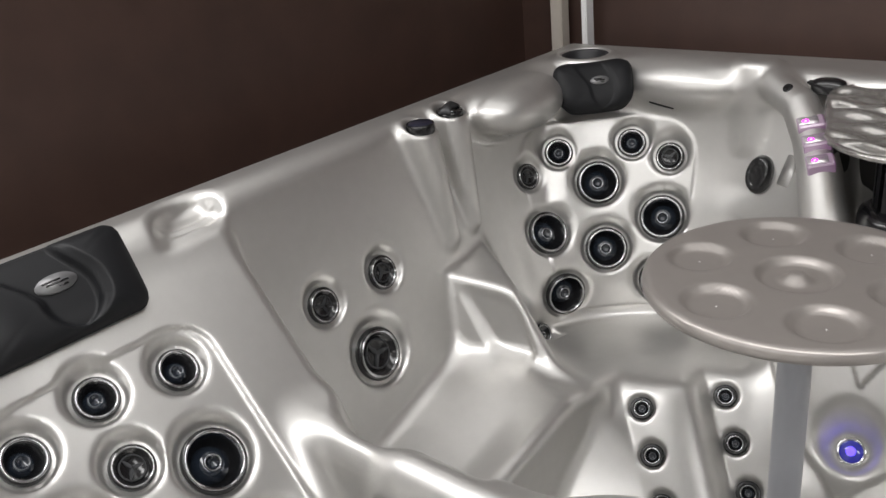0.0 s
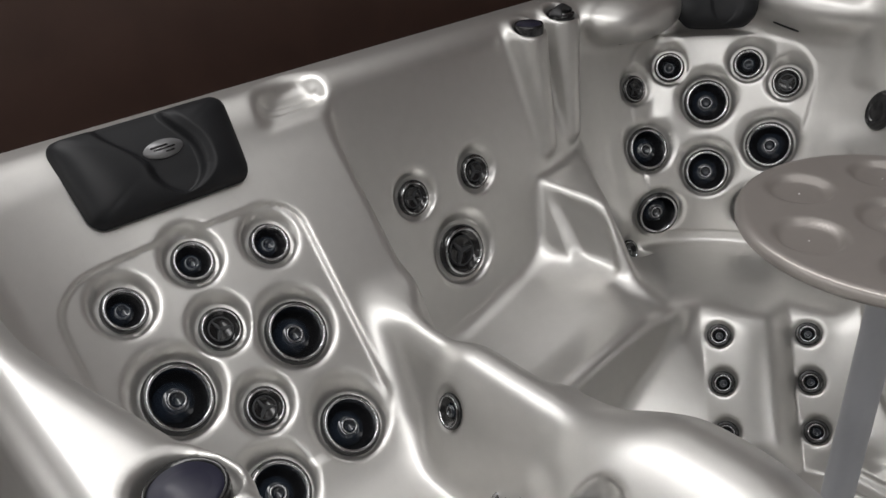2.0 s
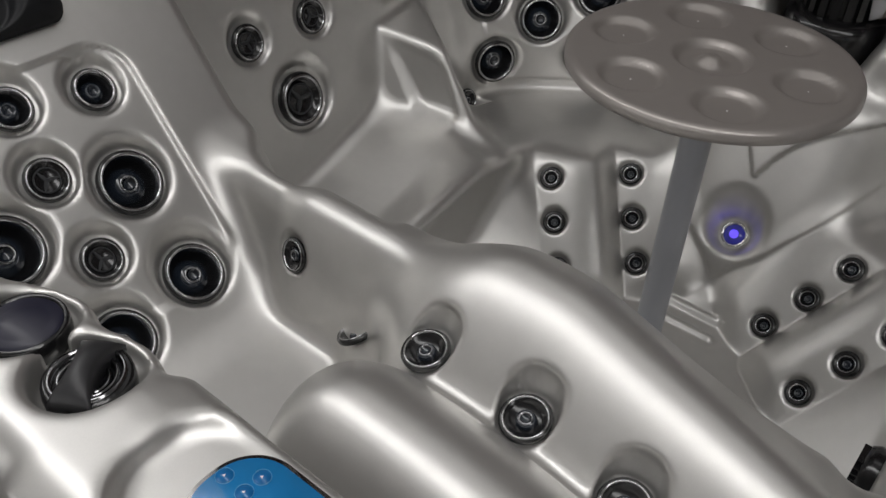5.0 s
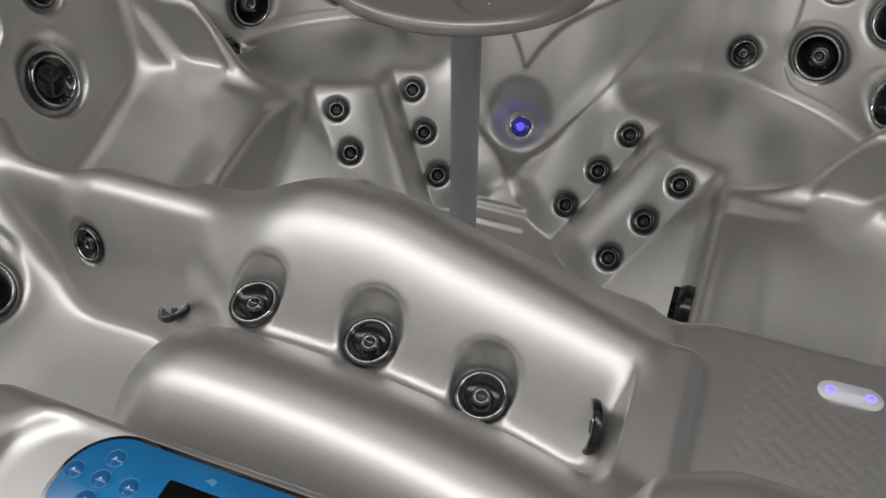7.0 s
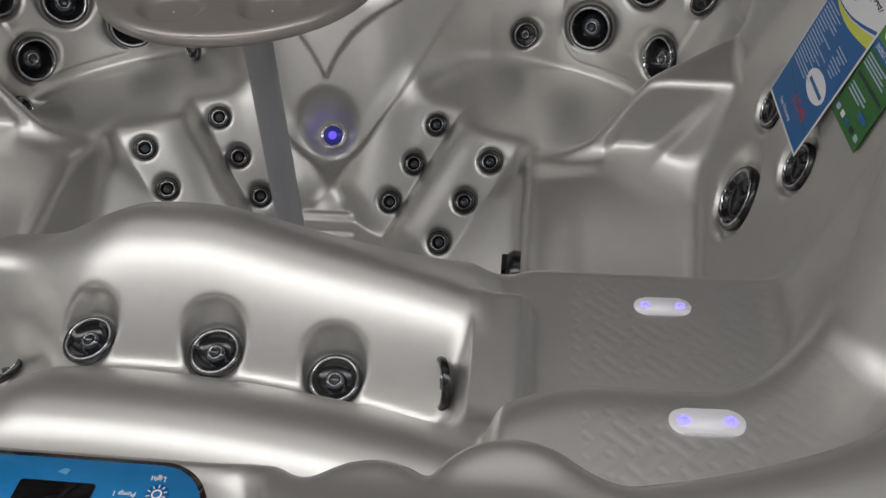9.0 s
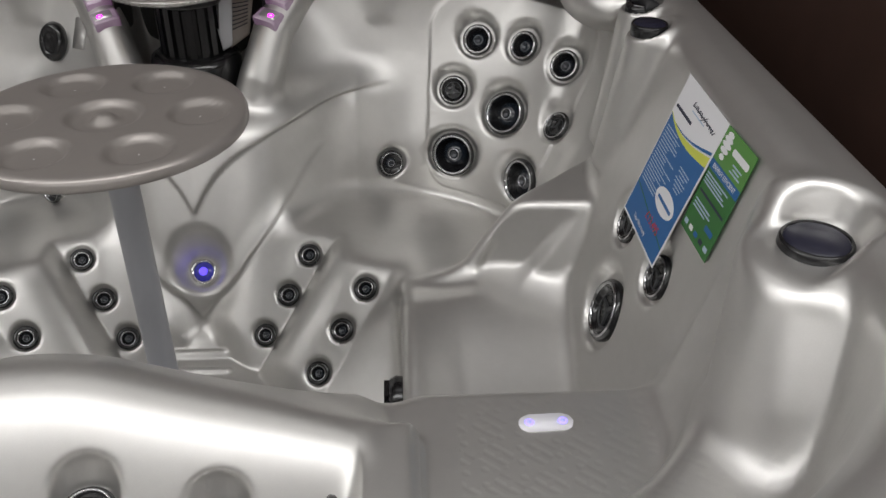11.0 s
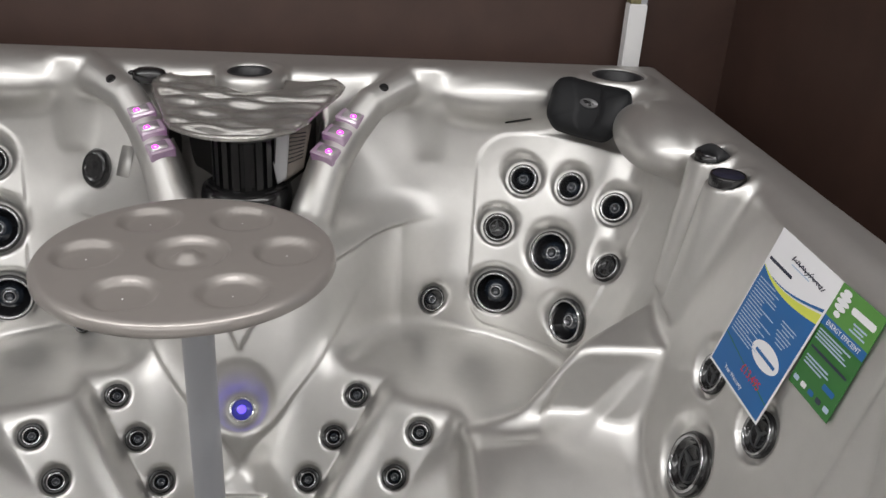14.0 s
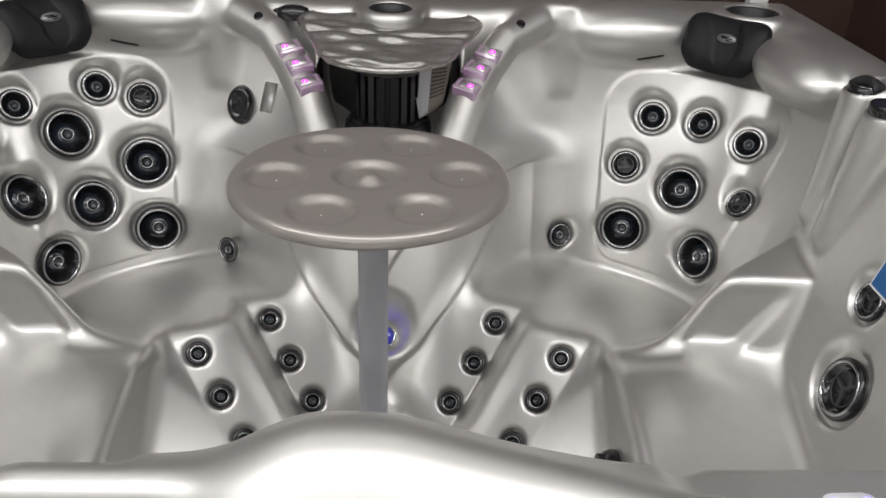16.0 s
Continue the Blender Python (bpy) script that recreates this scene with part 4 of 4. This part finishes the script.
# filter under the tray
flt = new("filter_basket")
tagged(flt, "black plastic filter basket standing in the filter housing", "filter")
fx, fy = 0.0, 0.985
for nm, prof in (("flange", [(0.0, 0.54), (0.098, 0.54), (0.102, 0.655), (0.098, 0.672), (0.085, 0.68), (0.06, 0.682), (0.0, 0.682)]), ("lid", [(0.0, 0.79), (0.072, 0.79), (0.078, 0.796), (0.078, 0.812), (0.07, 0.818), (0.0, 0.818)])):
    o = part(nm, lathe(prof, 44), M_BLACK, flt)
    o.location = (fx, fy, 0)
for k in range(18):
    a = 2 * math.pi * k / 18
    o = part("rib", box(-0.004, 0.004, -0.007, 0.007, 0.68, 0.803), M_BLACK, flt, smooth=False)
    at(o, pose(fx + 0.070 * math.cos(a), fy + 0.070 * math.sin(a), 0, 0, 0, math.degrees(a)))
o = part("cartridge", lathe([(0.066, 0.68), (0.066, 0.80)], 36), M_BLACK, flt)
o.location = (fx, fy, 0)


# folded manual tucked beside the filter
def sheet(a, b, c, d, bulge, thick):
    """A thin bent sheet between four corners."""
    bm = bmesh.new()
    n = 10
    grid = []
    for j in range(n + 1):
        v = j / n
        lo, hi = Vector(a).lerp(Vector(d), v), Vector(b).lerp(Vector(c), v)
        grid.append([bm.verts.new(lo.lerp(hi, i / n) + Vector((0, -bulge * math.sin(math.pi * i / n) * (0.4 + 0.6 * v), 0))) for i in range(n + 1)])
    for p, q in zip(grid, grid[1:]):
        for i in range(n):
            bm.faces.new((p[i], p[i + 1], q[i + 1], q[i]))
    bmesh.ops.solidify(bm, geom=bm.faces[:], thickness=thick)
    bmesh.ops.recalc_face_normals(bm, faces=bm.faces[:])
    return bm


book = new("manual")
tagged(book, "folded white manual in a clear sleeve beside the filter", "booklet")
part("cover", sheet((0.072, 0.945, 0.690), (0.092, 0.955, 0.700), (0.100, 0.985, 0.815), (0.048, 0.970, 0.815), 0.008, 0.0015), M_PAPER, book, "white folded cover")
part("page", sheet((0.086, 0.962, 0.690), (0.128, 0.985, 0.715), (0.146, 1.00, 0.815), (0.078, 0.992, 0.815), 0.006, 0.0015), M_PRINTED, book, "printed grey page")
for k in range(8):
    v = 0.30 + 0.075 * k
    lo = Vector((0.086, 0.962, 0.690)).lerp(Vector((0.078, 0.992, 0.815)), v)
    hi = Vector((0.128, 0.985, 0.715)).lerp(Vector((0.146, 1.00, 0.815)), v)
    a, b = lo.lerp(hi, 0.15), lo.lerp(hi, 0.85)
    up = Vector((0, 0.0, 0.0028))
    off = Vector((0.001, -0.0085, 0.0))
    part("print_line", sheet(a + off, b + off, b + off + up, a + off + up, 0.004, 0.0006), M_INK, book, smooth=False)

# ---- control panel ----
panel = part("control_panel", plate(shifted(rounded(0.198, 0.084, 0.038, 14), 0.0045, 0), 0.0, 0.012, 0.003), M_CHROME, tub, "blue touch panel with a chrome edge")
at(panel, pose(0.1745, -0.672, 0.882))
part("overlay", plate(shifted(rounded(0.191, 0.077, 0.0345, 14), 0.0045, 0), 0.012, 0.0132, 0.0005), M_BLUE, panel, "glossy blue overlay")
part("screen", plate(rounded(0.050, 0.040, 0.002, 3), 0.0134, 0.0146, 0.0004), M_SCREEN, panel, "black display").location = (0.0035, 0.001, 0)
for x, y in ((-0.0635, 0.022), (-0.084, 0.006), (-0.0635, 0.006), (-0.0635, -0.0095), (-0.043, 0.007)):
    b = part("button", plate(disc(0.0062, 0.0062, 28), 0.0133, 0.0140, 0.0003), M_BLUEDARK, panel, "round blue button with a pale arrow")
    b.location = (x, y, 0)
    part("button_ring", lathe([(0.0062, 0.0133), (0.0065, 0.0141), (0.0068, 0.0133)], 28), M_BLUEPALE, b)
    part("arrow", plate([(-0.0010, -0.0008), (0.0010, -0.0008), (0.0, 0.0011)], 0.0142, 0.0145), M_WHITE, b, smooth=False)
b = part("button", plate(disc(0.0075, 0.0075, 28), 0.0133, 0.0140, 0.0003), M_BLUEDARK, panel, "round light button with a sun mark")
b.location = (0.0695, 0.017, 0)
part("sun", lathe([(0.0024, 0.0142), (0.0028, 0.0146), (0.0034, 0.0142)], 20), M_WHITE, b)
for k in range(10):
    ray = part("ray", box(-0.0003, 0.0003, 0.0045, 0.0065, 0.0142, 0.0146), M_WHITE, b, smooth=False)
    ray.rotation_euler = (0, 0, 2 * math.pi * k / 10)
part("mark", plate([(-0.004, 0), (0.0, 0.003), (0.004, 0.002), (0.003, -0.002)], 0.0134, 0.0139), M_BLUEPALE, panel, smooth=False).location = (0.0035, 0.028, 0)


def writing(text, size, mat, parent, m, name="lettering"):
    cu = bpy.data.curves.new(name, "FONT")
    cu.body, cu.size, cu.align_x, cu.align_y = text, size, "CENTER", "CENTER"
    cu.extrude = 0.0001
    tmp = bpy.data.objects.new(name, cu)
    me = bpy.data.meshes.new_from_object(tmp)
    bpy.data.objects.remove(tmp)
    me.materials.clear()
    me.materials.append(mat)
    o = new(name, me)
    o.parent = parent
    o.matrix_local = m
    return o


writing("Light", 0.0052, M_WHITE, panel, pose(0.0665, 0.0285, 0.0136, 0, 0, 180))
writing("Pump 1", 0.0050, M_WHITE, panel, pose(0.0485, 0.016, 0.0136, 0, 0, 180))

# ---- table ----
table = new("drinks_table")
tagged(table, "round taupe plastic drinks table with cup recesses on grey post", "table")


def table_mesh():
    bm = bmesh.new()
    n, R = 144, 0.227
    wells = [(0.150 * math.cos(radians(a)), 0.150 * math.sin(radians(a))) for a in (4, 64, 124, 184, 244, 304)]

    def top(x, y):
        z = 0.0
        for cx, cy in wells:
            q = math.hypot(x - cx, y - cy)
            z -= 0.011 * soft((0.054 - q) / 0.015)
        q = math.hypot(x, y)
        z += -0.012 * soft((0.064 - q) / 0.016) + 0.013 * soft((0.030 - q) / 0.024)
        return z

    radii = [R * k / 54 for k in range(1, 52)] + [R - 0.006, R - 0.003, R - 0.001, R, R, R - 0.002, R - 0.006]
    drop = [0] * 51 + [-0.0008, -0.003, -0.006, -0.010, -0.018, -0.021, -0.022]
    c = bm.verts.new((0, 0, top(0, 0)))
    rings = []
    for r, dz in zip(radii, drop):
        rings.append([bm.verts.new((r * math.cos(2 * math.pi * k / n), r * math.sin(2 * math.pi * k / n), dz + (top(r * math.cos(2 * math.pi * k / n), r * math.sin(2 * math.pi * k / n)) if dz == 0 else 0))) for k in range(n)])
    for k in range(n):
        bm.faces.new((c, rings[0][k], rings[0][(k + 1) % n]))
    for a, b in zip(rings, rings[1:]):
        for k in range(n):
            bm.faces.new((a[k], b[k], b[(k + 1) % n], a[(k + 1) % n]))
    bm.faces.new(rings[-1][::-1])
    return bm


tt = part("tabletop", table_mesh(), M_TABLE, table)
tt.location = (-0.010, 0.352, 0.803)
for k in range(7):
    a = radians((4, 64, 124, 184, 244, 304, 0)[k])
    q = 0.150 if k < 6 else 0.0
    if k < 6:
        pin = part("mould_mark", lathe([(0.0016, 0), (0.001, 0.0008), (0, 0.001)], 10), M_WHITE, tt)
        pin.location = (q * math.cos(a), q * math.sin(a), -0.0112)
post = part("post", lathe([(0.030, 0.088), (0.027, 0.10), (0.026, 0.5), (0.026, 0.74), (0.034, 0.765), (0.036, 0.781)], 36), M_POST, table)
post.location = (-0.006, 0.36, 0)

# ---- leaflets on the side wall ----
def leaflet(name, label, tl, tr, bl):
    tl, tr, bl = Vector(tl), Vector(tr), Vector(bl)
    w, h = (tr - tl).length, (bl - tl).length
    x = (tr - tl).normalized()
    z = x.cross(tl - bl).normalized()
    y = z.cross(x)
    m = Matrix((x, y, z)).transposed().to_4x4()
    m.translation = bl + (tr - tl) * 0.5 + y * h * 0.5 + z * 0.004
    thing = new(name)
    tagged(thing, label, "leaflet")
    at(thing, m)
    return thing, w, h


def patch(points, layer, mat, parent, name="print"):
    return part(name, plate(points, 0.0004 * layer, 0.0004 * layer + 0.0003), mat, parent, smooth=False)


lf, w, h = leaflet("leaflet", "blue and white price leaflet with a yellow swoosh", (0.9285, 0.340, 0.870), (0.9280, 0.152, 0.869), (0.8535, 0.326, 0.627))
part("paper", plate([(-w / 2, -h / 2), (w / 2, -h / 2), (w / 2, h / 2), (-w / 2, h / 2)], -0.0006, 0.0002), M_PAPER, lf, smooth=False)
e = 0.004
arc_top = [(-w / 2 + e + (w - 2 * e) * k / 16, h * (0.5 - 0.255 - 0.045 * math.sin(math.pi * (k / 16) ** 0.8) + 0.030 * (k / 16) ** 2)) for k in range(17)]
arc_low = [(x, y - h * (0.003 + 0.062 * (k / 16) ** 0.9)) for k, (x, y) in enumerate(arc_top)]
patch([(-w / 2 + e, -h / 2 + e), (w / 2 - e, -h / 2 + e)] + arc_low[::-1], 1, M_LBLUE, lf, "blue_field")
patch(arc_low + arc_top[::-1], 1, M_YELLOW, lf, "swoosh")
patch([(x, y + h * 0.034 * k / 16) for k, (x, y) in enumerate(arc_top)][3:] + [(x, y + h * 0.014 * k / 16) for k, (x, y) in enumerate(arc_top)][:2:-1], 2, M_LBLUE, lf, "swoosh")
patch(shifted(disc(w * 0.23, h * 0.075, 36), w * 0.17, -h * 0.17), 2, M_PAPER, lf, "oval")
patch(shifted(rounded(w * 0.34, h * 0.022, 0.002, 3), w * 0.18, -h * 0.175), 3, M_LBLUE, lf, "emblem")
stroke = random.Random(11)
for k in range(16):
    cx, lean, tall = w * (-0.17 + 0.034 * k), stroke.uniform(-0.004, 0.010), h * stroke.uniform(0.018, 0.050 if k in (0, 8) else 0.030)
    cy = h * (0.400 - 0.0012 * k)
    patch([(cx - lean, cy - tall / 2), (cx - lean + 0.0026, cy - tall / 2), (cx + lean + 0.0026, cy + tall / 2), (cx + lean, cy + tall / 2)], 1, M_INK, lf, "emblem")
patch(shifted(rounded(w * 0.50, h * 0.006, 0.0008, 3), w * 0.08, h * 0.392), 2, M_INK, lf, "emblem")
patch(shifted(rounded(w * 0.30, h * 0.007, 0.0008, 3), w * 0.00, h * 0.362), 1, M_LPALE, lf, "print_line")
patch(shifted(rounded(w * 0.40, h * 0.020, 0.0015, 3), -w * 0.26, h * 0.300), 1, M_INK, lf, "print_line")
rl = random.Random(3)
for k in range(19):
    ln = w * rl.uniform(0.22, 0.52)
    patch(shifted(rounded(ln, h * 0.0062, 0.0006, 2), -w * 0.44 + ln / 2, h * 0.165 - k * h * 0.0215), 2, M_LPALE, lf, "print_line")
for k in range(7):
    ln = w * rl.uniform(0.12, 0.28)
    patch(shifted(rounded(ln, h * 0.0062, 0.0006, 2), w * 0.24, h * 0.075 - k * h * 0.0215), 2, M_LPALE, lf, "print_line")
patch([(-w / 2 + e, -h * 0.262), (w / 2 - e, -h * 0.366), (w / 2 - e, -h * 0.372), (-w / 2 + e, -h * 0.268)], 2, M_LGREEN, lf, "rule")
writing("£13,495", h * 0.078, M_RED, lf, pose(w * 0.14, -h * 0.335, 0.0012))
writing("Year Warranty", h * 0.042, M_PAPER, lf, pose(-w * 0.06, -h * 0.435, 0.0012))

lg, w, h = leaflet("leaflet", "small green leaflet about saving energy, taped to the wall", (0.9285, 0.1415, 0.869), (0.9293, 0.032, 0.8707), (0.8846, 0.1365, 0.709))
part("paper", plate([(-w / 2, -h / 2), (w / 2, -h / 2), (w / 2, h / 2), (-w / 2, h / 2)], -0.0006, 0.0002), M_LGREEN, lg, smooth=False)
patch([(-w / 2, h * 0.16), (w / 2, h * 0.16), (w / 2, h * 0.5), (-w / 2, h * 0.5)], 1, M_LGREEN2, lg, "green_field")
for k in range(5):
    patch(shifted(disc(w * (0.09, 0.13, 0.14, 0.12, 0.07)[k], h * 0.026, 24), -w * 0.30, h * (0.45, 0.41, 0.36, 0.31, 0.25)[k]), 2 + k % 2, M_PAPER, lg, "bulb_coil")
patch(shifted(rounded(w * 0.52, h * 0.06, 0.004, 4), w * 0.17, h * 0.37), 2, M_PAPER, lg, "emblem")
for k in range(3):
    patch(shifted(rounded(w * (0.3, 0.22, 0.34)[k], h * 0.014, 0.001, 2), w * 0.2, h * (0.29, 0.26, 0.23)[k]), 2, M_LPALE, lg, "print_line")
patch([(-w / 2, h * 0.10), (w / 2, h * 0.10), (w / 2, h * 0.185), (-w / 2, h * 0.185)], 2, M_LBLUE, lg, "band")
writing("ENERGY EFFICIENT", h * 0.060, M_PAPER, lg, pose(0, h * 0.143, 0.0013))
for k in range(4):
    ln = w * rl.uniform(0.4, 0.8)
    patch(shifted(rounded(ln, h * 0.013, 0.001, 2), -w * 0.45 + ln / 2, h * 0.06 - k * h * 0.028), 2, M_LPALE, lg, "print_line")
patch(shifted(rounded(w * 0.86, h * 0.022, 0.001, 2), 0.0, -h * 0.105), 2, M_INK, lg, "print_line")
for k in range(3):
    ln = w * rl.uniform(0.35, 0.6)
    patch(shifted(rounded(ln, h * 0.014, 0.001, 2), -w * 0.42 + ln / 2, -h * 0.19 - k * h * 0.032), 2, M_LPALE, lg, "print_line")
patch(shifted(rounded(w * 0.26, h * 0.05, 0.002, 3), w * 0.26, -h * 0.29), 2, M_LBLUE, lg, "badge")
for k in range(5):
    patch(shifted(rounded(w * 0.12, h * 0.045, 0.002, 3), -w * 0.38 + k * w * 0.19, -h * 0.42), 2, (M_LPALE, M_PAPER, M_LBLUE, M_INK, M_LPALE)[k], lg, "badge")

# ---- cabinet ----
for nm, b in (("side_panel", box(-1.02, -1.0, -0.745, 1.32, 0.03, 0.86)), ("side_panel", box(1.0, 1.02, -0.745, 1.32, 0.03, 0.86)), ("front_panel", box(-1.0, 1.0, -0.745, -0.725, 0.03, 0.86)), ("back_panel", box(-1.0, 1.0, 1.30, 1.32, 0.03, 0.86)), ("base", box(-1.03, 1.03, -0.755, 1.33, 0.0, 0.03))):
    part(nm, b, M_CABINET, tub, smooth=False)

# ---- room ----
tagged(link("floor", box(-5, 5, -5, 5, -0.05, 0), M_FLOOR, smooth=False), "dark carpet tile floor", kind="structure")
# unseen ceiling, added to bounce soft light onto the shell
tagged(link("unseen_ceiling", box(-5, 5, -5, 5, 2.75, 2.8), M_UNSEENROOM, smooth=False), "unseen white ceiling, added to return soft light", kind="structure")
tagged(link("wall_north", box(-5, 5, 1.47, 1.6, 0, 2.75), M_WALL, smooth=False), "dark brown wall", kind="structure")
tagged(link("wall_west", box(-1.40, -1.30, -1.6, 1.47, 0, 1.3), M_WALL, smooth=False), "dark brown partition", kind="structure")
tagged(link("wall_east", box(1.28, 1.38, -1.6, 1.47, 0, 1.3), M_WALL, smooth=False), "dark brown partition", kind="structure")
# unseen outer walls, added as bright surfaces for the shell to mirror
tagged(link("unseen_wall_south", box(-5, 5, -5, -4.9, 0, 2.75), M_UNSEENROOM, smooth=False), "unseen white wall, added as a bright surface to reflect", kind="structure")
tagged(link("unseen_wall_west", box(-5, -4.9, -4.9, 1.47, 0, 2.75), M_UNSEENROOM, smooth=False), "unseen white wall, added as a bright surface to reflect", kind="structure")
tagged(link("unseen_wall_east", box(4.9, 5, -4.9, 1.47, 0, 2.75), M_UNSEENROOM, smooth=False), "unseen white wall, added as a bright surface to reflect", kind="structure")


def corner_post(x, y, w, z1, mat, label):
    thing = new("corner_post")
    tagged(thing, label, "post")
    part("shaft", box(x - w / 2, x + w / 2, y - 0.022, y + 0.022, 0, z1, 0.003), mat, thing, smooth=False)
    return thing


cp = corner_post(0.985, 1.418, 0.048, 1.045, M_WHITE, "white square post with a weathered sticker behind the tub")
part("upper_shaft", box(0.990, 1.008, 1.40, 1.438, 1.045, 2.3, 0.002), M_POST, cp, "grey metal strip", smooth=False)
part("sticker", box(0.962, 0.990, 1.398, 1.436, 1.045, 1.35, 0.001), M_STICKER, cp, "olive and white torn sticker", smooth=False)
corner_post(-1.025, 1.418, 0.018, 2.3, M_WHITE, "narrow white metal post behind the tub corner")
corner_post(-1.128, 1.425, 0.040, 2.3, M_BEIGE, "beige painted post against the brown wall")
